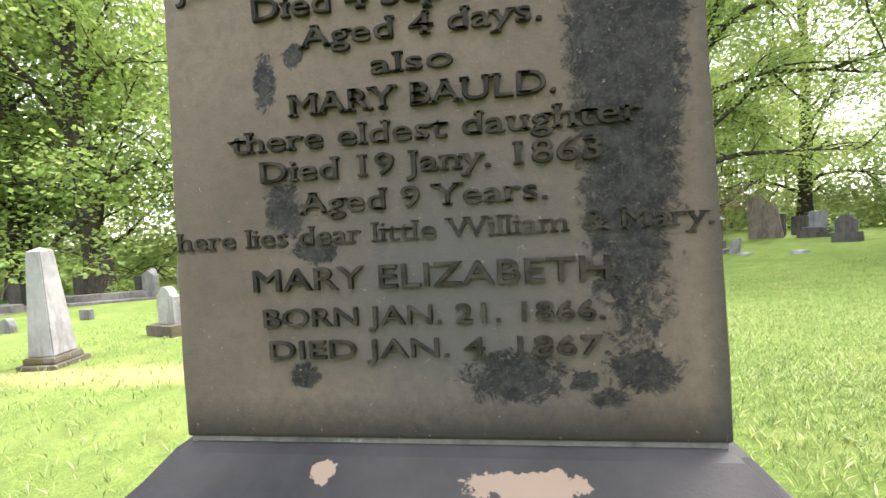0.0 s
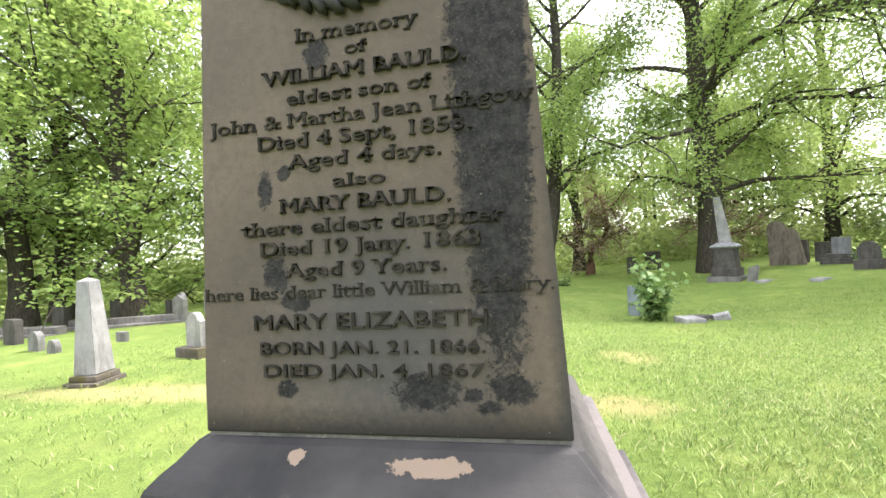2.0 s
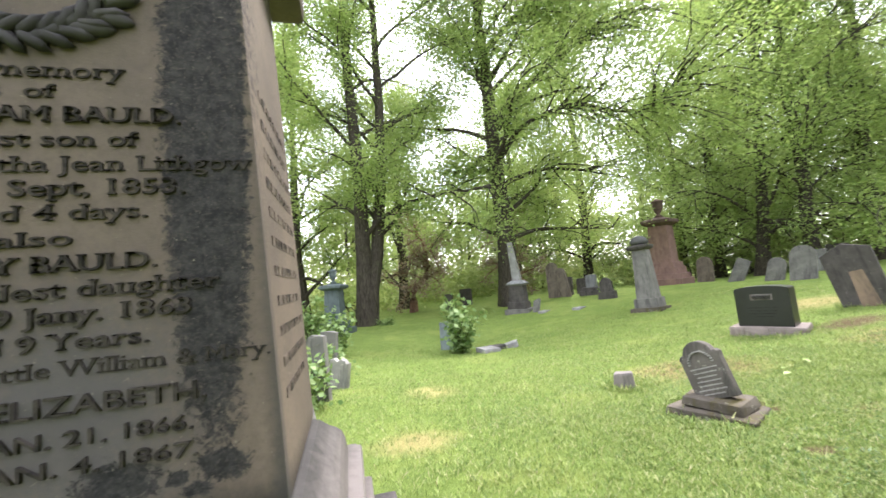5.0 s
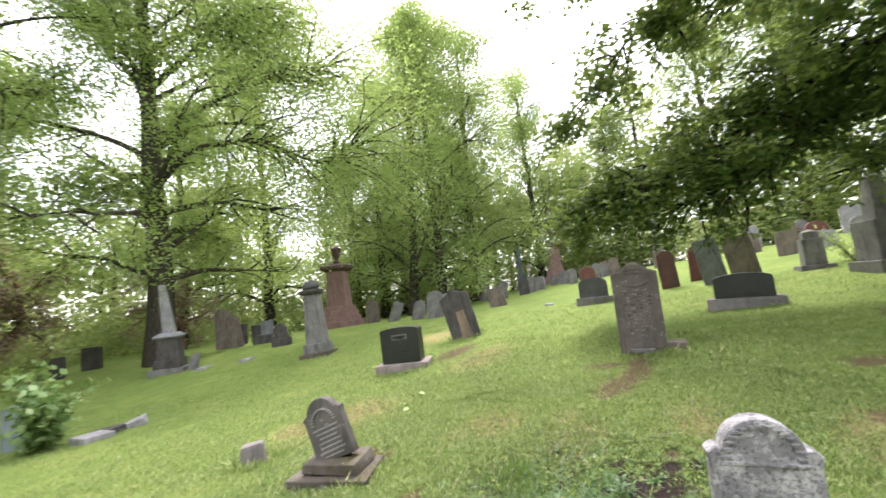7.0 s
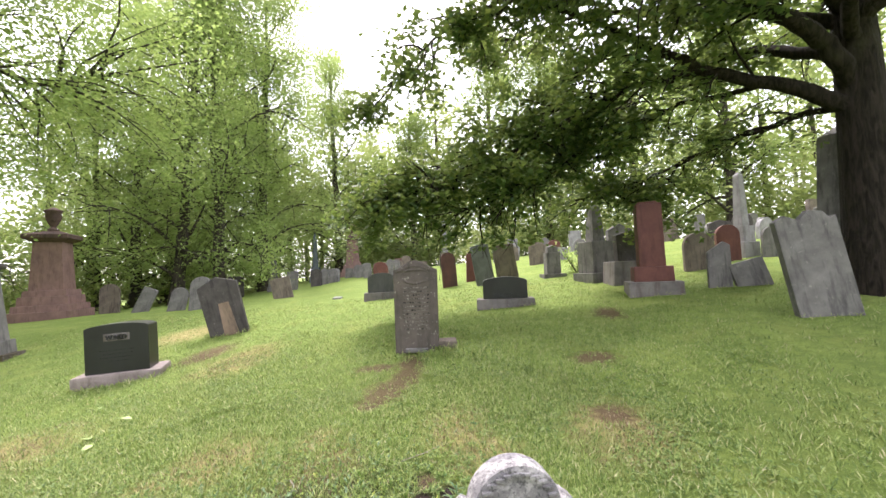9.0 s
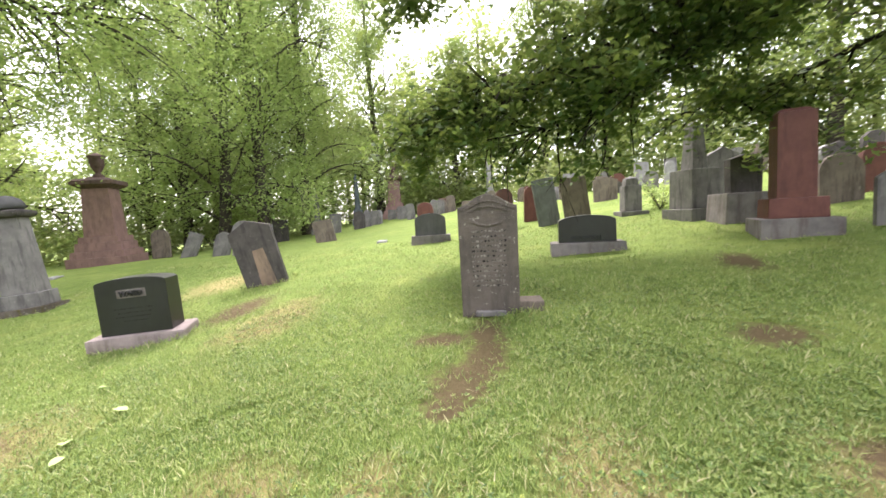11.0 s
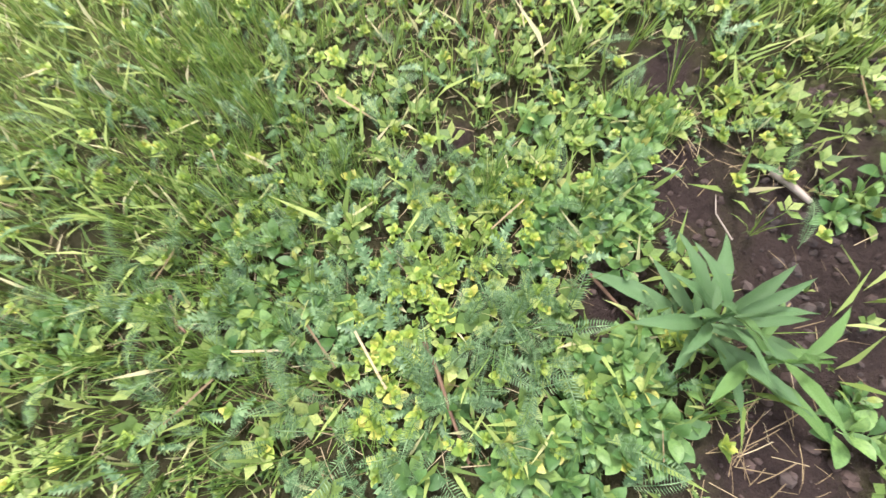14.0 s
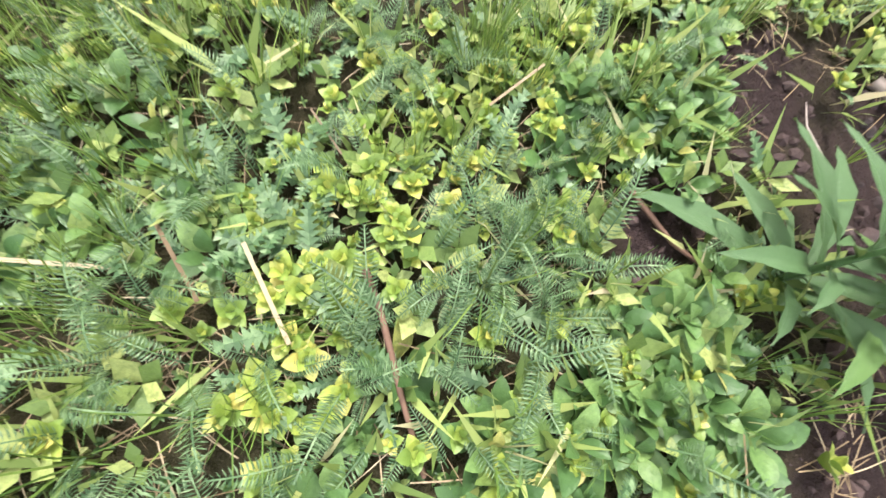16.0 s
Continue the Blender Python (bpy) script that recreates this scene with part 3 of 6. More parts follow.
# ---- the tall inscribed monument ----
def build_monument():
    top = base_empty("monument", pose(0, 0, 0))
    tagged(top, "tall weathered sandstone family monument with black crusts and cut lettering", "grave monument")
    g = ground_z(0, 0.5)
    yc = 0.475
    box_part("lower_base", PLINTH, top, 0, yc, g - 0.25, 2.30, 1.90, 0.43, 1.0, 0.02, "grey stepped stone footing")
    box_part("upper_base", PLINTH, top, 0, yc, g + 0.182, 1.98, 1.57, 0.20, 1.0, 0.02)
    # The moulded course: a vertical face that rounds into a sloping wash under the die.
    prof = [(0.30, g + 0.384), (0.30, 0.575), (0.285, 0.60), (0.20, 0.612), (0.195, 0.65), (0.185, 0.70), (0.165, 0.745), (0.13, 0.78), (0.09, 0.81), (0.03, 0.868), (0.0, 0.878)]
    bm = bmesh.new()
    rings = []
    for out, z in prof:
        rings.append([bm.verts.new(((0.684 + out * 0.85) * sx, yc + (0.475 + out) * sy, z)) for sx, sy in ((-1, -1), (1, -1), (1, 1), (-1, 1))])
    for a, b in zip(rings, rings[1:]):
        for j in range(4):
            bm.faces.new((a[j], a[(j + 1) % 4], b[(j + 1) % 4], b[j]))
    bm.faces.new(rings[0][::-1])
    bm.faces.new(rings[-1])
    upright = [e for e in bm.edges if abs(e.verts[0].co.z - e.verts[1].co.z) > 0.005]
    bmesh.ops.bevel(bm, geom=upright, offset=0.02, segments=2, affect="EDGES")
    part("plinth", bm, PLINTH, top, "blackened moulded plinth with pale flaked scars", smooth=False)
    # mortar joint
    box_part("mortar_joint", GREY_STONE, top, 0, yc, 0.876, 1.35, 0.93, 0.016, 1.0, 0)
    # the die, tapering upwards, its front kept upright
    bm = bmesh.new()
    z0, z1 = 0.892, 3.25
    rows = 12
    ring = []
    for i in range(rows + 1):
        s = i / rows
        hx, y0, y1 = 0.684 - 0.109 * s, 0.0, 0.95 - 0.10 * s
        ring.append([bm.verts.new((px, py, z0 + (z1 - z0) * s)) for px, py in ((-hx, y0), (hx, y0), (hx, y1), (-hx, y1))])
    for a, b in zip(ring, ring[1:]):
        for j in range(4):
            bm.faces.new((a[j], a[(j + 1) % 4], b[(j + 1) % 4], b[j]))
    bm.faces.new(ring[0][::-1])
    bm.faces.new(ring[-1])
    corner = [e for e in bm.edges if abs(e.verts[0].co.z - e.verts[1].co.z) > 0.05]
    foot = [e for e in bm.edges if abs(e.verts[0].co.z - z0) < 1e-4 and abs(e.verts[1].co.z - z0) < 1e-4]
    bmesh.ops.bevel(bm, geom=corner + foot, offset=0.012, segments=2, affect="EDGES", profile=0.6)
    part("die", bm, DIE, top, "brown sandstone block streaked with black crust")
    box_part("cornice", DIE, top, 0, 0.45, z1, 1.5, 1.2, 0.22, 1.0, 0.04)
    for text, x0, x1, z, h, bold in (
        ("In memory", -0.221, 0.246, 2.330, 0.050, 0.006), ("of", -0.032, 0.053, 2.263, 0.044, 0.006), ("WILLIAM BAULD.", -0.361, 0.403, 2.183, 0.050, 0.012),
        ("eldest son of", -0.266, 0.278, 2.105, 0.048, 0.008), ("John & Martha Jean Lithgow", -0.597, 0.619, 2.024, 0.050, 0.006),
        ("Died 4 Sept, 1853.", -0.392, 0.410, 1.947, 0.052, 0.010), ("Aged 4 days.", -0.280, 0.299, 1.870, 0.050, 0.008), ("also", -0.104, 0.094, 1.791, 0.046, 0.008),
        ("MARY BAULD.", -0.317, 0.323, 1.709, 0.052, 0.012), ("there eldest daughter", -0.485, 0.504, 1.630, 0.052, 0.008),
        ("Died 19 Jany. 1863", -0.405, 0.416, 1.554, 0.052, 0.010), ("Aged 9 Years.", -0.314, 0.295, 1.471, 0.052, 0.008),
        ("here lies dear little William & Mary.", -0.656, 0.648, 1.393, 0.048, 0.004), ("MARY ELIZABETH.", -0.448, 0.453, 1.280, 0.056, 0.010),
        ("BORN JAN. 21. 1866.", -0.428, 0.412, 1.188, 0.046, 0.010), ("DIED JAN. 4. 1867.", -0.418, 0.423, 1.105, 0.046, 0.010),
    ):
        letters(text, LETTER, top, x0, x1, z, h, 0.0, bold=bold, serif=0.0 if z < 1.3 else 0.06)
    # side inscription, worn
    bm = bmesh.new()
    for i in range(11):
        z = 2.35 - 0.115 * i
        y = 0.16
        while y < 0.78:
            w = RNG.uniform(0.03, 0.09)
            xx = 0.684 - 0.0462 * (z - z0)
            add_box(bm, xx + 0.0005, y + w / 2, z, 0.004, w, 0.038, 1.0, 0)
            y += w + RNG.uniform(0.02, 0.04)
    part("side_inscription", bm, letter_material("side_lettering", 0.97, (0.155, 0.125, 0.105)), top)
    # carved wreath: a ring of leaf-shaped lumps with two ribbon ends
    bm = bmesh.new()
    for i in range(34):
        a = 2 * math.pi * i / 34
        for k in range(2):
            r = 0.27 + 0.05 * k
            geo = bmesh.ops.create_icosphere(bm, subdivisions=1, radius=1.0)
            m = pose(-0.03 + r * math.cos(a), -0.012, 2.76 + r * math.sin(a), 0, -math.degrees(a) + (40 if k else -40), 0) @ Matrix.Diagonal((0.022, 0.028, 0.062, 1))
            bmesh.ops.transform(bm, matrix=m, verts=geo["verts"])
    for sx in (-1, 1):
        for j in range(4):
            geo = bmesh.ops.create_icosphere(bm, subdivisions=2, radius=1.0)
            m = pose(-0.03 + sx * (0.07 + 0.055 * j), -0.008, 2.47 + 0.012 * j + 0.03 * (j % 2), 0, sx * (60 + 14 * j), 0) @ Matrix.Diagonal((0.028, 0.024, 0.075, 1))
            bmesh.ops.transform(bm, matrix=m, verts=geo["verts"])
    part("carved_wreath", bm, PLINTH, top, "dark carved stone wreath with ribbon", smooth=True)


build_monument()


# ---- headstones and other monuments ----
def headstone(kind, w, h, d, material, m, label, name="headstone", base=None, base_mat=None, group="", inscription=0, dark=True, bevel=0.012, category="headstone"):
    """A tablet, with its low base block (width, height, depth) where it has one."""
    if not base and not inscription:
        ob = part(name, tablet_bm(kind, w, h + 0.15, d, -0.15, 0, bevel), material)
        ob.matrix_basis = m
        return tagged(ob, label, category, group)
    top = base_empty(name, m)
    z = 0.0
    if base:
        bw, bh, bd = base
        box_part("base", base_mat or material, top, 0, 0, -0.15, bw, bd, bh + 0.15, 0.98, 0.015, jitter=0.01, rng=RNG)
        z = bh - 0.004
    part("tablet", tablet_bm(kind, w, h - z + (0.15 if not base else 0), d, z if base else -0.15, 0, bevel), material, top)
    if inscription:
        rows = [(-w * RNG.uniform(0.2, 0.34), w * RNG.uniform(0.2, 0.34), h * (0.72 - 0.075 * i), 0.024) for i in range(inscription)]
        text_bars(top, rows, BARS if dark else PALE_LETTER, -d / 2, RNG)
    return tagged(top, label, category, group)


def obelisk(m, tiers, w0, w1, h, tip, material, label, base_mat=None, name="obelisk"):
    """Stacked square tiers (width, height), then a tapering shaft with a pyramid tip."""
    top = base_empty(name, m)
    z = -0.15
    for i, (w, th) in enumerate(tiers):
        e = 0.15 if i == 0 else 0
        box_part("base_tier", base_mat or material, top, 0, 0, z, w, w, th + e - 0.002, 0.96 if i else 1.0, 0.018, jitter=0.012, rng=RNG)
        z += th + e
    bm = bmesh.new()
    lv = [(w0 / 2, z), (w1 / 2, z + h), (0.004, z + h + tip)]
    rings = [[bm.verts.new((sx * r, sy * r, zz)) for sx, sy in ((-1, -1), (1, -1), (1, 1), (-1, 1))] for r, zz in lv]
    for a, b in zip(rings, rings[1:]):
        for j in range(4):
            bm.faces.new((a[j], a[(j + 1) % 4], b[(j + 1) % 4], b[j]))
    bm.faces.new(rings[0][::-1])
    bm.faces.new(rings[-1])
    bmesh.ops.bevel(bm, geom=[e for e in bm.edges if e.calc_length() > 0.2], offset=0.012, segments=2, affect="EDGES")
    part("shaft", bm, material, top)
    return tagged(top, label, "grave monument")


def urn_profile(r, z, h):
    """A squat vase: foot, narrow stem, swelling body and a broad flat rim with a low lid."""
    return [(0.62 * r, z), (0.66 * r, z + 0.08 * h), (0.34 * r, z + 0.14 * h), (0.30 * r, z + 0.20 * h), (0.52 * r, z + 0.30 * h), (0.78 * r, z + 0.48 * h), (0.86 * r, z + 0.64 * h),
            (0.80 * r, z + 0.74 * h), (0.98 * r, z + 0.80 * h), (1.0 * r, z + 0.86 * h), (0.62 * r, z + 0.91 * h), (0.30 * r, z + 0.97 * h), (0.02, z + h)]


def pedestal_monument(m, s, material, label, tiers=((2.55, 0.45), (2.30, 0.32), (1.98, 0.42), (1.72, 0.30)), shaft=(1.36, 1.14, 2.40), cap=1.78, urn=(0.38, 1.25), base_mat=None, cap_mat=None):
    """Stepped base, tapering shaft, moulded cornice and urn, all scaled by s."""
    top = base_empty("urn_monument", m)
    z = -0.3
    for i, (w, h) in enumerate(tiers):
        e = 0.3 if i == 0 else 0
        box_part("base_step", base_mat if (base_mat and i == 0) else material, top, 0, 0, z, w * s, w * s, (h * s) + e - 0.002, 0.97 if i else 1.0, 0.02)
        z += h * s + e
    w0, w1, h = shaft
    box_part("shaft", material, top, 0, 0, z, w0 * s, w0 * s, h * s, w1 / w0, 0.015)
    z += h * s + 0.001
    c = cap * s / 2
    lathe("cornice", [(w1 * s / 2, z), (c * 0.84, z + 0.10 * s), (c, z + 0.20 * s), (c, z + 0.38 * s), (c * 0.82, z + 0.46 * s), (c * 0.42, z + 0.54 * s), (c * 0.36, z + 0.6 * s)], cap_mat or material, top, square=True)
    z += 0.6 * s
    lathe("urn", urn_profile(urn[0] * s, z, urn[1] * s), cap_mat or material, top)
    return tagged(top, label, "grave monument")


def build_ward_stone():
    top = base_empty("headstone", stand(9.32, 5.11, 22, -2.0))
    tagged(top, "polished black granite headstone on a rough grey base", "headstone")
    box_part("base", stone("pinkish_granite", (0.33, 0.275, 0.26), (0.19, 0.16, 0.15), (0.11, 0.085, 0.075), 0.6, 0.1, 0.9, 90.0, 1.0), top, 0, 0, -0.15, 1.30, 0.66, 0.33, 0.97, 0.03, "rough pinkish grey granite base", jitter=0.06, rng=RNG)
    bm = tablet_bm("arch", 0.93, 0.94, 0.40, 0.178, 0, 0.01)
    for v in bm.verts:
        if v.co.z > 0.85:
            v.co.z = 0.85 + (v.co.z - 0.85) * 0.35 + 0.06
    part("tablet", bm, BLACK_GRANITE, top, "polished black granite slab")
    box_part("name_panel", GREY_GRANITE, top, 0.0, -0.2005, 0.715, 0.38, 0.004, 0.125, 1.0, 0, "grey frosted name panel")
    letters("WARD", BLACK_GRANITE, top, -0.155, 0.155, 0.738, 0.078, -0.203, 0.003, bold=0.03)
    text_bars(top, [(-0.25, 0.25, 0.55, 0.022), (-0.2, 0.22, 0.49, 0.02), (-0.24, 0.2, 0.43, 0.02), (-0.15, 0.17, 0.37, 0.02)], letter_material("faint_lettering", 0.9, (0.05, 0.055, 0.055)), -0.2, RNG)


def build_big_stone():
    """The grey-brown tablet with carved lunettes in its head, set in a low slotted base."""
    top = base_empty("headstone", stand(9.36, -0.08, 4, 0.5))
    tagged(top, "lichened brown sandstone headstone with carved lunettes", "headstone")
    mat = stone("lichened_brown_sandstone", (0.140, 0.120, 0.102), (0.078, 0.068, 0.060), (0.05, 0.045, 0.04), 0.5, 0.55, 0.9, 80.0, 0.9)
    part("tablet", tablet_bm("serpentine", 0.70, 1.50, 0.17, 0.0, 0, 0.02), mat, top)
    box_part("base", BROWN_STONE, top, 0.16, 0.11, -0.15, 0.98, 0.34, 0.33, 0.97, 0.02, jitter=0.03, rng=RNG)
    box_part("foot_plate", GREY_STONE, top, 0.0, -0.13, 0.03, 0.36, 0.09, 0.06, 1.0, 0.01, "pale grey foot plate")
    bm = bmesh.new()
    for z, r, hgt in ((1.285, 0.20, 0.06), (1.18, 0.19, 0.09)):
        for i in range(14):
            a = math.pi * (i + 0.5) / 14
            x, zz = r * math.cos(a), z + (hgt * math.sin(a) if z > 1.25 else -hgt * math.sin(a) + 0.03)
            add_box(bm, x, -0.088, zz - 0.008, 0.052, 0.02, 0.022, 1.0, 0.004)
    for i in range(12):
        x = -0.3 + 0.055 * i
        add_box(bm, x, -0.088, 1.305 + 0.10 * (0.5 + 0.5 * math.cos(x / 0.34 * math.pi)), 0.05, 0.02, 0.02, 1.0, 0.004)
    part("carving", bm, mat, top)
    text_bars(top, [(-0.2, 0.2, 1.04 - 0.06 * i, 0.03) for i in range(12)], letter_material("lichen_lettering", 0.95, (0.24, 0.22, 0.19)), -0.085, RNG)


def build_small_leaning_stone():
    """A leaning shouldered tablet on two skewed base slabs."""
    m = stand(4.70, 2.16, 22, 0, 0, 0.02)
    top = base_empty("headstone", m)
    tagged(top, "small grey shouldered headstone leaning on a stepped mossy base", "headstone")
    mat = LICHEN_STONE
    box_part("lower_slab", MOSSY, top, 0.0, 0, -0.1, 0.84, 0.62, 0.21, 0.97, 0.012, "cracked lichened base slab", jitter=0.06, rng=RNG)
    box_part("upper_slab", MOSSY, top, 0.0, 0.0, 0.108, 0.62, 0.42, 0.10, 0.97, 0.01, jitter=0.045, rng=RNG)
    bm = tablet_bm("shoulder", 0.42, 0.62, 0.11, 0.19, 0, 0.014)
    bmesh.ops.transform(bm, matrix=Matrix.Translation((0.02, 0, 0.2)) @ pose(0, 0, 0, -3, -20, 0) @ Matrix.Translation((0, 0, -0.2)), verts=bm.verts)
    tab = part("tablet", bm, stone("grey_brown_stone", (0.145, 0.13, 0.118), (0.075, 0.068, 0.064), (0.03, 0.03, 0.03), 0.7, 0.35), top)
    bm = bmesh.new()
    for i in range(15):
        a = math.pi * i / 14
        add_box(bm, 0.125 * math.cos(a), -0.062, 0.565 + 0.125 * math.sin(a), 0.03, 0.016, 0.016, 1.0, 0.003)
    for i in range(7):
        w = RNG.uniform(0.2, 0.3)
        add_box(bm, 0, -0.057, 0.51 - 0.045 * i, w, 0.006, 0.014, 1.0, 0)
    bmesh.ops.transform(bm, matrix=Matrix.Translation((0.02, 0, 0.2)) @ pose(0, 0, 0, -3, -20, 0) @ Matrix.Translation((0, 0, -0.2)), verts=bm.verts)
    part("carving", bm, mat, top)


def build_white_stone():
    """Round-shouldered lichened tablet that the walk passes close by."""
    top = base_empty("headstone", stand(4.47, -1.27, 14, 1.0))
    tagged(top, "whitish lichened marble headstone with a round shouldered top", "headstone")
    part("tablet", tablet_bm("shoulder", 0.46, 0.92, 0.12, -0.15, 0, 0.018), MOTTLED, top)
    bm = bmesh.new()
    for i in range(15):
        a = math.pi * i / 14
        add_box(bm, 0.15 * math.cos(a), -0.063, 0.58 + 0.15 * math.sin(a), 0.04, 0.014, 0.014, 1.0, 0.003)
    add_box(bm, 0, -0.063, 0.55, 0.37, 0.014, 0.016, 1.0, 0.003)
    for i in range(5):
        add_box(bm, 0, -0.061, 0.47 - 0.06 * i, RNG.uniform(0.2, 0.34), 0.006, 0.02, 1.0, 0)
    part("carving", bm, MOTTLED, top)


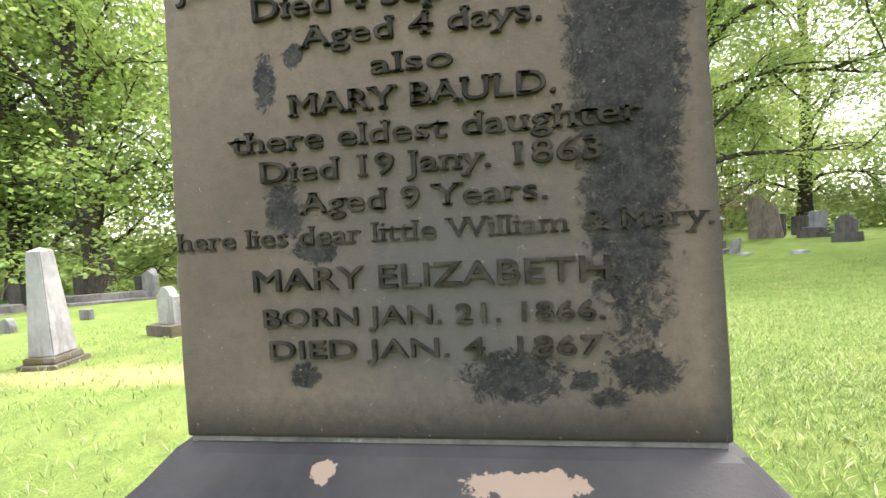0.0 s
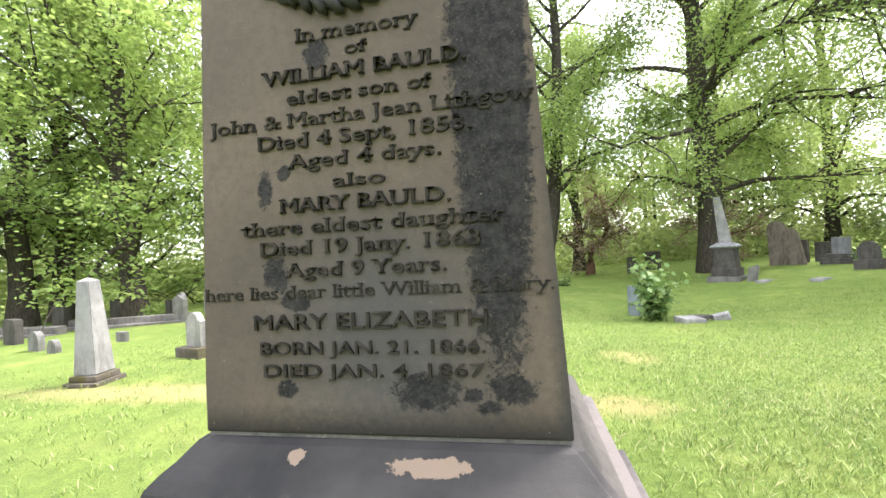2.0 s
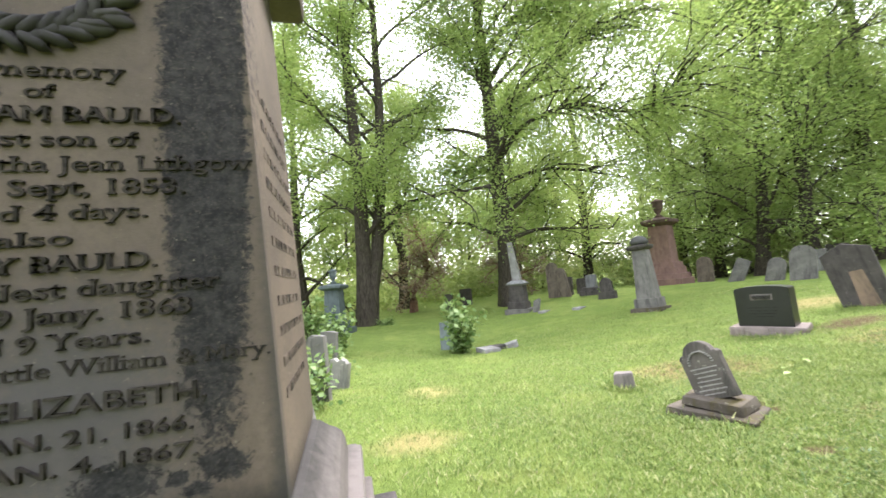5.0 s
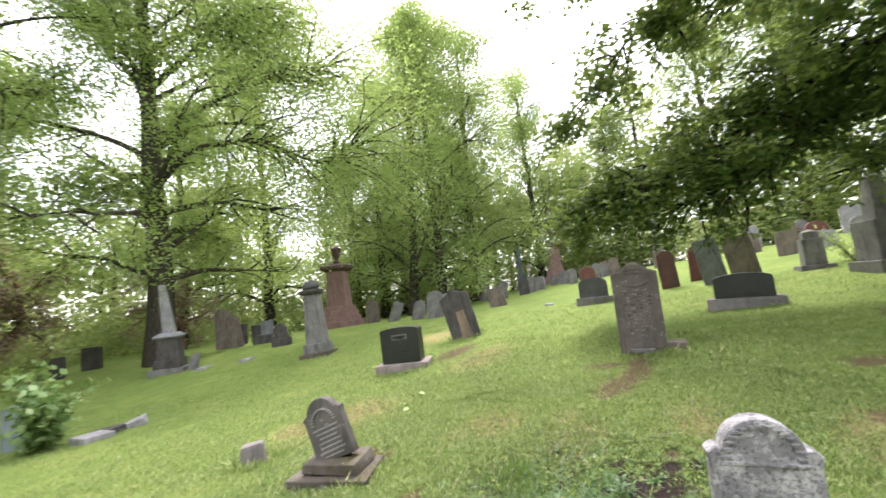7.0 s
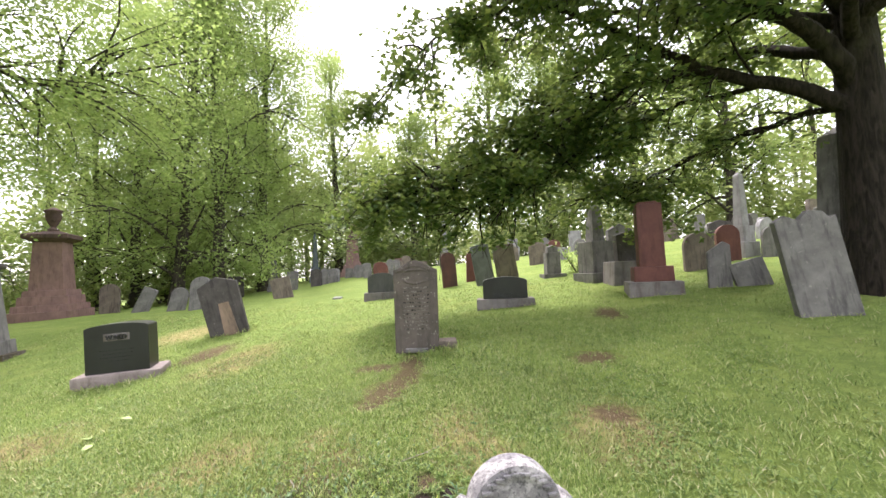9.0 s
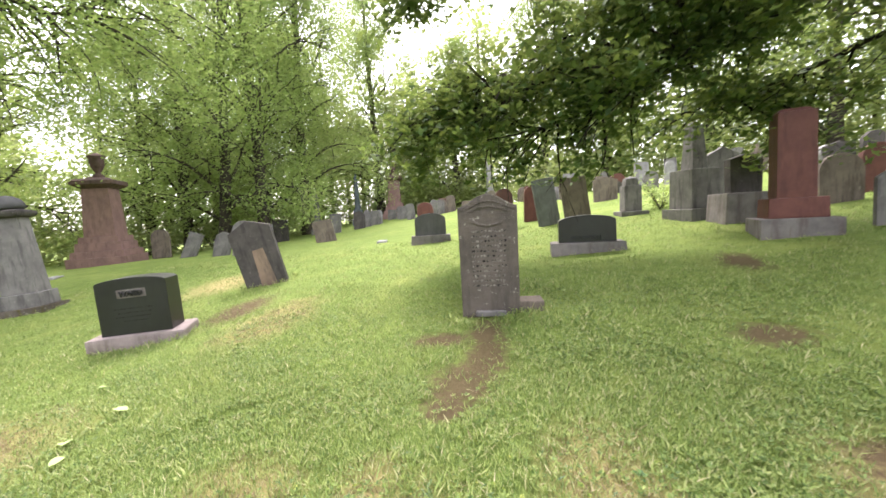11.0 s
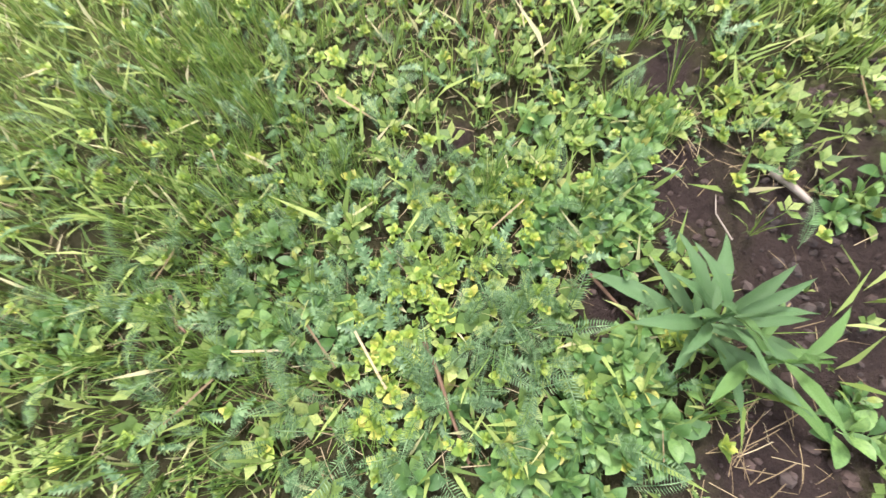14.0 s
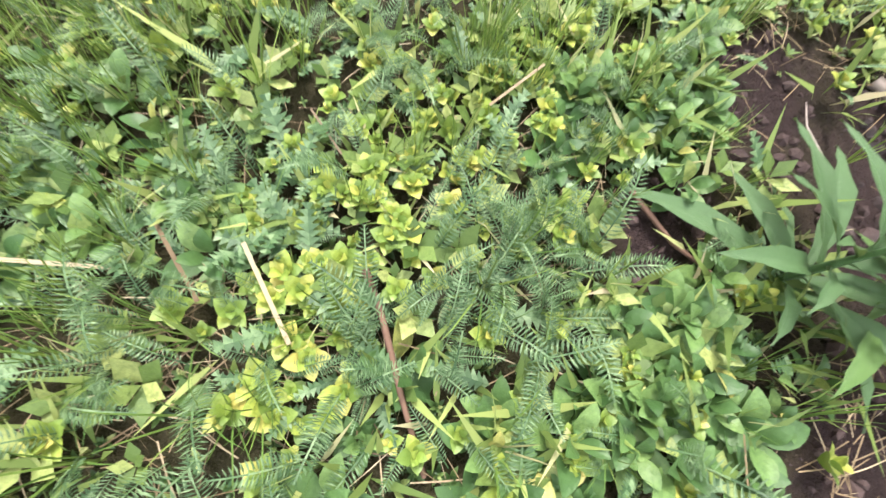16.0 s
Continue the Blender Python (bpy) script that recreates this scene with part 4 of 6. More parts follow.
def build_headstones():
    build_ward_stone()
    build_big_stone()
    build_small_leaning_stone()
    build_white_stone()
    # leaning dark stone with a pale worn patch
    top = base_empty("headstone", stand(12.47, 5.23, 25, -13.0))
    tagged(top, "leaning dark brown pointed headstone with a flaked pale patch", "headstone")
    part("tablet", tablet_bm("point", 0.86, 1.66, 0.26, -0.15, 0, 0.02), DARK_STONE, top)
    bm = bmesh.new()
    add_box(bm, 0.05, -0.133, -0.02, 0.34, 0.016, 0.86, 0.7, 0.004, 0.012, RNG)
    part("flaked_patch", bm, stone("flaked_brown_stone", (0.26, 0.19, 0.14), (0.18, 0.13, 0.10)), top, "pale brown flaked stone")
    # black granite with a grey base, under the maple
    top = base_empty("headstone", stand(12.71, -1.7, 0, 0))
    tagged(top, "wide black granite headstone on a grey base", "headstone")
    box_part("base", GREY_GRANITE, top, 0, 0, -0.15, 1.40, 0.5, 0.37, 0.98, 0.02, jitter=0.02, rng=RNG)
    bm = tablet_bm("arch", 1.06, 0.66, 0.26, 0.218, 0, 0.012)
    for v in bm.verts:
        if v.co.z > 0.6:
            v.co.z = 0.6 + (v.co.z - 0.6) * 0.5
    part("tablet", bm, BLACK_GRANITE, top)
    letters("MAXWELL", ROUGH_BLACK, top, -0.29, 0.29, 0.27, 0.075, -0.13, 0.006, bold=0.02)
    # grey granite with grey base, in the middle distance
    headstone("arch", 0.95, 0.95, 0.25, stone("dark_grey_granite", (0.10, 0.10, 0.10), (0.07, 0.07, 0.07)), stand(16.54, 2.35, 12), "dark grey granite headstone with a paler base", base=(1.22, 0.28, 0.5), base_mat=GREY_GRANITE)
    rows = (
        # x, y, facing, kind, w, h, d, lean, material, words
        (23.42, 19.8, 25, "round", 0.95, 1.65, 0.16, 1, BROWN_STONE, "tall grey-brown round-topped headstone"),
        (21.23, 15.92, 25, "flat", 0.66, 1.30, 0.14, 24, GREY_STONE, "grey headstone leaning far over"),
        (20.07, 13.02, 25, "round", 0.70, 1.12, 0.14, 14, GREY_STONE, "leaning pale grey round-topped headstone"),
        (19.61, 11.46, 25, "round", 0.90, 1.50, 0.16, 4, GREY_STONE, "grey round-topped headstone on the lawn"),
        (22.55, 9.07, 20, "flat", 0.95, 1.10, 0.2, -10, BROWN_STONE, "leaning grey-brown headstone block"),
        (31.46, 13.06, 15, "flat", 0.80, 1.45, 0.18, 3, GREY_STONE, "grey flat-topped headstone on the lawn"),
        (32.52, 11.61, 15, "round", 0.85, 1.35, 0.18, 0, DARK_STONE, "dark round-topped headstone on the lawn"),
        (29.42, 17.16, 20, "flat", 0.70, 1.40, 0.18, 0, PALE_MARBLE, "pale grey flat-topped headstone"),
        (30.56, 16.92, 20, "flat", 1.05, 1.60, 0.25, 0, DARK_STONE, "dark square-cut stone headstone"),
        (19.25, -0.79, 10, "round", 0.60, 1.32, 0.18, 2, RED_GRANITE, "polished red granite headstone with a rounded top"),
        (18.2, 0.09, 10, "round", 0.56, 1.36, 0.25, -3, stone("dark_red_stone", (0.13, 0.065, 0.055), (0.08, 0.045, 0.04)), "dark reddish round-topped headstone"),
        (16.54, -2.05, 0, "flat", 0.72, 1.42, 0.16, -7, BROWN_STONE, "leaning brown-grey headstone slab"),
        (17.34, -1.28, 10, "flat", 0.66, 1.50, 0.16, -8, stone("greenish_slate", (0.17, 0.18, 0.17), (0.10, 0.11, 0.10)), "leaning greenish grey headstone slab"),
        (12.5, -6.52, -12, "slant", 0.46, 1.04, 0.12, 0, GREY_STONE, "narrow pale grey headstone with a slanted top"),
        (12.34, -7.14, -14, "flat", 0.66, 0.58, 0.14, -16, GREY_STONE, "short grey headstone leaning over"),
        (9.55, -6.42, -10, "broken", 0.80, 1.66, 0.16, -9, GREY_STONE, "large pale grey leaning headstone with a ragged top"),
        (14.99, -7.37, -10, "round", 0.78, 1.10, 0.2, 0, BROWN_STONE, "broad brown-grey round-topped headstone"),
        (15.69, -8.57, -10, "round", 0.62, 1.15, 0.2, 0, RED_GRANITE, "dark red granite headstone on the lawn"),
        (15.51, -9.73, -15, "round", 0.58, 0.95, 0.2, 2, GREY_STONE, "grey round-topped headstone on the slope"),
        (13.54, 21.56, 40, "round", 0.78, 2.25, 0.16, -1, BROWN_STONE, "tall narrow brown headstone"),
        (13.99, 20.88, 40, "round", 0.62, 1.85, 0.16, -10, BROWN_STONE, "tall narrow brown headstone leaning sideways"),
        (9.45, 27.45, 40, "flat", 0.95, 1.25, 0.25, 0, DARK_STONE, "dark flat headstone under the trees"),
        (7.69, 25.74, 40, "flat", 0.62, 1.10, 0.2, 0, DARK_STONE, "dark flat headstone under the trees"),
        (14.88, 22.38, 40, "flat", 0.85, 1.20, 0.3, 0, DARK_STONE, "dark flat headstone under the trees"),
        (15.88, 22.06, 40, "flat", 0.70, 1.00, 0.3, 0, DARK_STONE, "dark flat headstone under the trees"),
        (-9.92, 5.96, 75, "round", 0.40, 0.34, 0.12, 1, GREY_STONE, "low grey round-topped headstone"),
        (-11.1, 6.42, 75, "round", 0.55, 0.50, 0.14, 2, GREY_STONE, "low pale grey round headstone"),
        (-9.34, 7.06, 75, "flat", 0.38, 0.30, 0.12, 0, GREY_STONE, "low square grey headstone"),
        (-9.33, 6.21, 70, "slant", 0.40, 0.42, 0.10, 12, PALE_MARBLE, "small pale tilted headstone"),
        (-11.6, 11.16, 70, "point", 0.72, 1.00, 0.16, 3, GREY_STONE, "grey headstone with an uneven top"),
        (-13.86, 7.71, 75, "flat", 0.75, 0.75, 0.2, 0, DARK_STONE, "dark flat-topped headstone block"),
        (-16.43, 10.82, 75, "flat", 0.95, 0.95, 0.25, 0, DARK_STONE, "dark flat-topped headstone block"),
        (-17.63, 13.98, 70, "flat", 1.00, 0.95, 0.25, 0, DARK_STONE, "dark flat-topped headstone block"),
        (-14.24, 13.48, 70, "flat", 0.60, 0.75, 0.25, 0, DARK_STONE, "dark flat-topped headstone block"),
        (-15.73, 15.55, 70, "round", 0.55, 1.0, 0.2, 0, PALE_MARBLE, "pale headstone far down the slope"),
        (-13.4, 14.62, 70, "round", 0.5, 1.1, 0.2, 2, PALE_MARBLE, "pale headstone far down the slope"),
        (-14, 16.39, 70, "flat", 0.7, 1.2, 0.2, 0, SLATE, "blue-grey headstone far down the slope"),
        (-1.16, 7.43, 60, "flat", 0.40, 0.62, 0.12, -8, GREY_STONE, "low upright grey stone slab"),
        (0.36, 8.74, 60, "flat", 0.42, 1.05, 0.13, 3, GREY_STONE, "upright grey slab wrapped in weeds"),
        (0.25, 4.45, 40, "round", 0.34, 1.0, 0.12, -20, GREY_STONE, "pale lichened headstone leaning beside a shrub"),
        (0.42, 5.65, 60, "flat", 0.26, 1.12, 0.11, -3, GREY_STONE, "narrow upright grey slab wrapped in weeds"),
        (0.62, 6.6, 60, "broken", 0.40, 0.62, 0.12, 8, LICHEN_STONE, "low broken slab among weeds"),
        (-0.16, 10.85, 60, "round", 0.5, 0.85, 0.15, 3, GREY_STONE, "low grey round-topped headstone"),
    )
    for x, y, facing, kind, w, h, d, lean, mat, words in rows:
        headstone(kind, w, h, d, mat, stand(x, y, facing, lean), words, group="scattered headstones")
    # stones standing on the far slope to the right
    rng = random.Random(21)
    mats = (GREY_STONE, PALE_MARBLE, DARK_STONE, RED_GRANITE, GREY_STONE, BROWN_STONE, LICHEN_STONE)
    kinds = ("round", "flat", "arch", "round", "point")
    for i in range(46):
        u = rng.random()
        x = 20 + 16 * u + rng.uniform(-1, 1)
        y = -2 - 16 * rng.random() + (8 if u > 0.4 and rng.random() < 0.5 else 0)
        if 27 < x < 31 and -2 < y < 3:
            continue
        w, h = rng.uniform(0.5, 1.0), rng.uniform(0.7, 1.5)
        headstone(rng.choice(kinds), w, h, 0.18, rng.choice(mats), stand(x, y, rng.uniform(-5, 20), rng.uniform(-6, 6)), "weathered headstone on the far slope", group="headstones on the far slope")
    for i in range(14):
        x, y = 33 + 8 * rng.random(), 5 + 9 * rng.random()
        headstone(rng.choice(kinds), rng.uniform(0.5, 0.9), rng.uniform(0.8, 1.5), 0.18, rng.choice(mats), stand(x, y, rng.uniform(5, 20), rng.uniform(-4, 4)), "weathered headstone on the far slope", group="headstones on the far slope")
    # low stub beside the leaning stone
    bm = bmesh.new()
    add_box(bm, 0, 0, -0.1, 0.30, 0.2, 0.36, 0.85, 0.04, 0.03, RNG)
    ob = part("headstone", bm, stone("weathered_stub", (0.24, 0.21, 0.20), (0.15, 0.135, 0.13)))
    ob.matrix_basis = stand(4.72, 3.7, 45, -4)
    tagged(ob, "broken stub of a grey headstone in the grass", "headstone")
    # low stone kerb of a grave plot
    for x, y, a, l in ((-12.56, 10.98, 20, 2.6), (-14.42, 10.75, 5, 2.6), (-15.93, 9.36, 0, 3.0)):
        bm = bmesh.new()
        add_box(bm, 0, 0, -0.15, l, 0.35, 0.48, 0.98, 0.02, 0.03, RNG)
        add_box(bm, 0, -0.3, -0.15, l * 1.02, 0.3, 0.27, 0.98, 0.02, 0.03, RNG)
        ob = part("grave_kerb", bm, GREY_GRANITE)
        ob.matrix_basis = pose(x, y, ground_z(x, y) - 0.02, 0, 0, a)
        tagged(ob, "low stepped grey granite kerb of a grave plot", "kerb", "grave kerbs")


build_headstones()


def build_monuments():
    pedestal_monument(stand(21.2, 20.7, 28), 1.0, PINK_GRANITE, "tall pink granite urn monument on stepped base", cap_mat=STAINED_GRANITE)
    pedestal_monument(stand(47.3, 13.6, 15), 1.05, PINK_GRANITE, "distant pink granite urn monument", cap_mat=STAINED_GRANITE)
    # blue-grey metal monument with a small urn
    pedestal_monument(stand(0.23, 18.82, 70), 0.56, SLATE, "blue-grey metal monument with urn finial", tiers=((2.8, 0.5), (2.2, 0.6), (1.7, 0.3)), shaft=(1.45, 1.25, 2.4), cap=2.0, urn=(0.38, 1.3))
    # draped column
    top = base_empty("column_monument", stand(11.84, 11.38, 28, -3.5))
    tagged(top, "grey tapering column monument with a draped cap", "grave monument")
    box_part("base_slab", MOSSY, top, 0, 0, -0.15, 1.15, 1.0, 0.30, 1.0, 0.02, jitter=0.04, rng=RNG)
    box_part("base_block", GREY_STONE, top, 0, 0, 0.148, 0.86, 0.78, 0.34, 0.97, 0.02)
    box_part("shaft", GREY_STONE, top, 0, 0, 0.486, 0.68, 0.60, 1.82, 0.74, 0.015)
    lathe("cornice", [(0.24, 2.30), (0.33, 2.34), (0.36, 2.40), (0.36, 2.46), (0.25, 2.50)], DARK_STONE, top, square=True)
    lathe("draped_cap", [(0.27, 2.50), (0.33, 2.56), (0.31, 2.66), (0.24, 2.76), (0.12, 2.83), (0.02, 2.85)], stone("dark_drape", (0.09, 0.09, 0.085), (0.06, 0.06, 0.06)), top)
    # leaning broken shaft on a dark pedestal
    top = base_empty("broken_column_monument", stand(9.54, 18.08, 50))
    tagged(top, "leaning pale broken shaft on a dark stone pedestal", "grave monument")
    box_part("step", GREY_STONE, top, 0, 0, -0.15, 1.25, 1.25, 0.38, 1.0, 0.02)
    box_part("lower_block", DARK_STONE, top, 0, 0, 0.228, 0.98, 0.98, 0.35, 0.98, 0.02)
    box_part("pedestal", DARK_STONE, top, 0, 0, 0.576, 0.82, 0.82, 0.85, 0.9, 0.02)
    lathe("moulding", [(0.37, 1.424), (0.48, 1.50), (0.48, 1.54), (0.28, 1.68)], stone("grey_moulding", (0.30, 0.30, 0.31), (0.2, 0.2, 0.21)), top, square=True)
    bm = bmesh.new()
    add_box(bm, 0, 0, 1.66, 0.42, 0.36, 2.05, 0.58, 0.03, 0.05, RNG)
    bmesh.ops.transform(bm, matrix=Matrix.Translation((0, 0, 1.66)) @ pose(0, 0, 0, 0, -7, 0) @ Matrix.Translation((0, 0, -1.66)), verts=bm.verts)
    part("broken_shaft", bm, PALE_MARBLE, top, "pale broken marble shaft")
    headstone("slant", 0.34, 0.75, 0.10, GREY_STONE, stand(9.94, 17.04, 50, 10), "small grey slab leaning by the pedestal")
    # left obelisk on a mossy footing
    obelisk(stand(-5.73, 3.55, 6, 1.5), ((0.52, 0.10), (0.43, 0.09)), 0.345, 0.195, 1.36, 0.05, PALE_MARBLE, "pale marble obelisk stump on a mossy footing", MOSSY)
    headstone("shoulder", 0.46, 0.86, 0.13, LICHEN_STONE, stand(-5.51, 5.23, 72, -1), "pale shouldered headstone on a mossy rough base", base=(0.74, 0.22, 0.42), base_mat=MOSSY)
    # obelisks on the right slope
    obelisk(stand(15.5, -4.66, 20, 0), ((1.02, 0.24), (0.78, 0.95)), 0.42, 0.28, 1.05, 0.14, GREY_STONE, "grey stone obelisk on a square pedestal")
    obelisk(stand(16.2, -9.3, 20, 1), ((0.62, 0.5), (0.48, 0.5)), 0.30, 0.20, 1.6, 0.12, PALE_MARBLE, "pale obelisk behind the maple's shade")
    obelisk(stand(11.6, -8.45, 20, 1), ((1.2, 0.5), (0.9, 0.8)), 0.6, 0.46, 1.7, 0.2, GREY_STONE, "tall grey obelisk beside the maple trunk")
    obelisk(stand(34.55, 16.13, 20, 0), ((1.0, 0.4), (0.8, 0.7)), 0.5, 0.26, 2.1, 0.12, GREY_STONE, "slim grey obelisk on a square base")
    obelisk(stand(41.58, 15.58, 20, 0), ((1.2, 0.6), (0.9, 0.9)), 0.5, 0.3, 3.2, 0.3, SLATE, "slim blue-grey obelisk far off")
    obelisk(stand(45.47, 2.86, 20, 0), ((1.2, 0.6), (0.9, 0.9)), 0.6, 0.35, 3.2, 0.3, PALE_MARBLE, "white obelisk far off")
    obelisk(stand(17.42, -3.65, 5, 0), ((0.78, 0.14), (0.5, 0.75)), 0.36, 0.34, 0.2, 0.08, GREY_STONE, "short grey pillar-shaped grave stone", name="pillar_stone")
    # red granite pillar
    top = base_empty("pillar_monument", stand(12.45, -5.03, -12))
    tagged(top, "red granite pillar monument on a stepped base", "grave monument")
    box_part("base", GREY_GRANITE, top, 0, 0, -0.2, 1.10, 0.9, 0.52, 1.0, 0.02, "grey granite base")
    box_part("red_base", RED_GRANITE, top, 0, 0, 0.318, 0.82, 0.62, 0.34, 0.97, 0.02)
    box_part("shaft", RED_GRANITE, top, 0, 0, 0.657, 0.54, 0.45, 1.42, 0.97, 0.012)
    box_part("cap", RED_GRANITE, top, 0, 0, 2.076, 0.50, 0.36, 0.06, 0.8, 0.015)
    # die on rock-faced plinth beside it
    top = base_empty("headstone", stand(14.3, -5.16, 5))
    tagged(top, "dark tablet on a rock-faced grey plinth", "headstone")
    box_part("plinth", GREY_GRANITE, top, 0, 0, -0.2, 1.15, 0.8, 0.80, 0.95, 0.03, jitter=0.06, rng=RNG)
    part("tablet", tablet_bm("point", 0.62, 0.85, 0.25, 0.585, 0), DARK_STONE, top)
    top = base_empty("headstone", stand(16.77, -5.79, 5))
    part("tablet", tablet_bm("point", 0.75, 1.75, 0.25, -0.15, 0), GREY_STONE, top)
    box_part("base", GREY_STONE, top, 0, 0, -0.15, 1.0, 0.5, 0.35)
    tagged(top, "grey pointed headstone behind the obelisk", "headstone")
    # sprawling stepped monument among weeds, with a small cross-shaped stone
    top = base_empty("headstone", stand(15.08, 19.65, 40))
    tagged(top, "dark block headstone on a tumbled stepped base", "headstone")
    box_part("lower_step", DARK_STONE, top, 0, 0, -0.15, 1.5, 0.9, 0.40, 1.0, 0.02, jitter=0.05, rng=RNG)
    box_part("upper_step", DARK_STONE, top, -0.1, 0, 0.246, 1.0, 0.7, 0.22, 1.0, 0.02, jitter=0.04, rng=RNG)
    box_part("block", stone("grey_block", (0.2, 0.2, 0.21), (0.13, 0.13, 0.14)), top, -0.1, 0, 0.463, 0.55, 0.5, 0.75, 0.97, 0.02)
    headstone("shoulder", 0.6, 1.1, 0.3, DARK_STONE, stand(13.81, 16.61, 40, -3), "weathered dark shouldered stone on a broad foot", base=(0.85, 0.4, 0.5))
    # broken slabs by the bush
    for x, y, a, w, d, lean, words in ((4.89, 10.11, 20, 0.62, 0.45, 3, "pale broken slab lying in the grass"), (5.68, 10.42, -30, 0.62, 0.35, -18, "pale tilted slab broken off a headstone"), (5.28, 10.42, 10, 0.5, 0.3, 0, "dark broken slab between pale ones")):
        bm = bmesh.new()
        add_box(bm, 0, 0, -0.04, w, d, 0.17, 0.95, 0.02, 0.05, RNG)
        ob = part("fallen_slab", bm, DARK_STONE if "dark" in words else PALE_MARBLE)
        ob.matrix_basis = pose(x, y, ground_z(x, y), 0, lean, a)
        tagged(ob, words, "stone slab", "fallen slabs")
    headstone("flat", 0.6, 0.95, 0.15, stone("bluish_stone", (0.27, 0.31, 0.33), (0.17, 0.195, 0.21)), stand(4.1, 11.7, 60, 0), "bluish grey headstone hidden by a leafy bush")
    # flat markers in the grass
    for x, y, a in ((11.4, 15.49, 30), (16.01, 16.83, 30), (18.44, 4.66, 15), (10.19, 16.64, 40)):
        bm = bmesh.new()
        add_box(bm, 0, 0, -0.05, 0.75, 0.35, 0.12, 0.97, 0.015, 0.02, RNG)
        ob = part("flat_marker", bm, PALE_MARBLE)
        ob.matrix_basis = pose(x, y, ground_z(x, y), 0, 0, a)
        tagged(ob, "pale flat grave marker lying in the lawn", "grave marker", "flat markers")


build_monuments()


# ---- trees ----
def tubes(limbs, sides):
    """One mesh of tapering tubes from (points, radii) pairs."""
    V, F, n0 = [], [], 0
    for pts, rad in limbs:
        pts = np.asarray(pts, float)
        k = len(pts)
        t = np.gradient(pts, axis=0)
        t /= np.linalg.norm(t, axis=1, keepdims=True) + 1e-9
        ref = np.where(np.abs(t[:, 2:3]) > 0.9, [[1.0, 0, 0]], [[0, 0, 1.0]])
        u = np.cross(t, ref)
        u /= np.linalg.norm(u, axis=1, keepdims=True) + 1e-9
        v = np.cross(t, u)
        a = np.arange(sides) * 2 * np.pi / sides
        ring = pts[:, None] + np.asarray(rad)[:, None, None] * (np.cos(a)[None, :, None] * u[:, None] + np.sin(a)[None, :, None] * v[:, None])
        V.append(ring.reshape(-1, 3))
        i, j = np.meshgrid(np.arange(k - 1), np.arange(sides), indexing="ij")
        q = np.stack([i * sides + j, i * sides + (j + 1) % sides, (i + 1) * sides + (j + 1) % sides, (i + 1) * sides + j], -1).reshape(-1, 4)
        F.append(q + n0)
        n0 += k * sides
    return np.concatenate(V), np.concatenate(F)


def curve_points(rng, start, direction, length, n, bend, wiggle):
    """A limb's line: it starts along direction and is bent towards bend."""
    p, d = np.array(start, float), np.array(direction, float)
    d /= np.linalg.norm(d)
    out, step = [p.copy()], length / (n - 1)
    for _ in range(n - 1):
        d = d + np.array(bend) * step + rng.normal(0, wiggle, 3)
        d /= np.linalg.norm(d)
        p = p + d * step
        out.append(p.copy())
    return np.array(out)


def leaf_quads(rng, centres, size, droop=0.35):
    """Small pointed leaves round the given places."""
    n = len(centres)
    a = rng.uniform(0, 2 * np.pi, n)
    d = np.stack([np.cos(a), np.sin(a), rng.normal(-droop, 0.4, n)], -1)
    d /= np.linalg.norm(d, axis=1, keepdims=True)
    s = np.cross(d, rng.normal(0, 0.55, (n, 3)) + [0, 0, 1.0])
    s /= np.linalg.norm(s, axis=1, keepdims=True)
    L = (size * rng.uniform(0.6, 1.25, n))[:, None]
    V = np.stack([centres, centres + 0.5 * L * d + 0.36 * L * s, centres + L * d, centres + 0.5 * L * d - 0.36 * L * s], 1)
    return V.reshape(-1, 3), np.arange(n * 4).reshape(-1, 4)


def lobed_leaves(rng, centres, size):
    """Five-lobed maple leaves, hanging at all angles."""
    ang = np.radians([-90, -60, -22, -2, 22, 58, 90, 122, 158, 182, 202, 240])
    rad = np.array([0.12, 0.42, 0.30, 0.62, 0.40, 0.78, 0.45, 0.78, 0.40, 0.62, 0.30, 0.42])
    tip = {6: 1.0}
    rad = np.array([tip.get(i, r) for i, r in enumerate(rad)])
    rad[5], rad[7] = 0.50, 0.50
    rad[4], rad[8] = 0.78, 0.78
    shape = np.stack([rad * np.cos(ang), rad * np.sin(ang), 0.10 * np.cos(3 * ang) * rad], -1) * 0.62
    n, k = len(centres), len(ang)
    z = rng.normal(0, 0.5, (n, 3)) + [0, 0, 1.0]
    z /= np.linalg.norm(z, axis=1, keepdims=True)
    x = np.cross(z, rng.normal(0, 1, (n, 3)))
    x /= np.linalg.norm(x, axis=1, keepdims=True)
    y = np.cross(z, x)
    L = size * rng.uniform(0.65, 1.2, n)
    V = centres[:, None] + L[:, None, None] * (shape[None, :, :1] * x[:, None] + shape[None, :, 1:2] * y[:, None] + shape[None, :, 2:] * z[:, None])
    return V.reshape(-1, 3), np.arange(n * k).reshape(-1, k)


def along(pts, f):
    """The point at the fraction f of a line of points, and the way it runs there."""
    k = f * (len(pts) - 1)
    i = min(int(k), len(pts) - 2)
    d = pts[i + 1] - pts[i]
    return pts[i] + d * (k - i), d / (np.linalg.norm(d) + 1e-9)


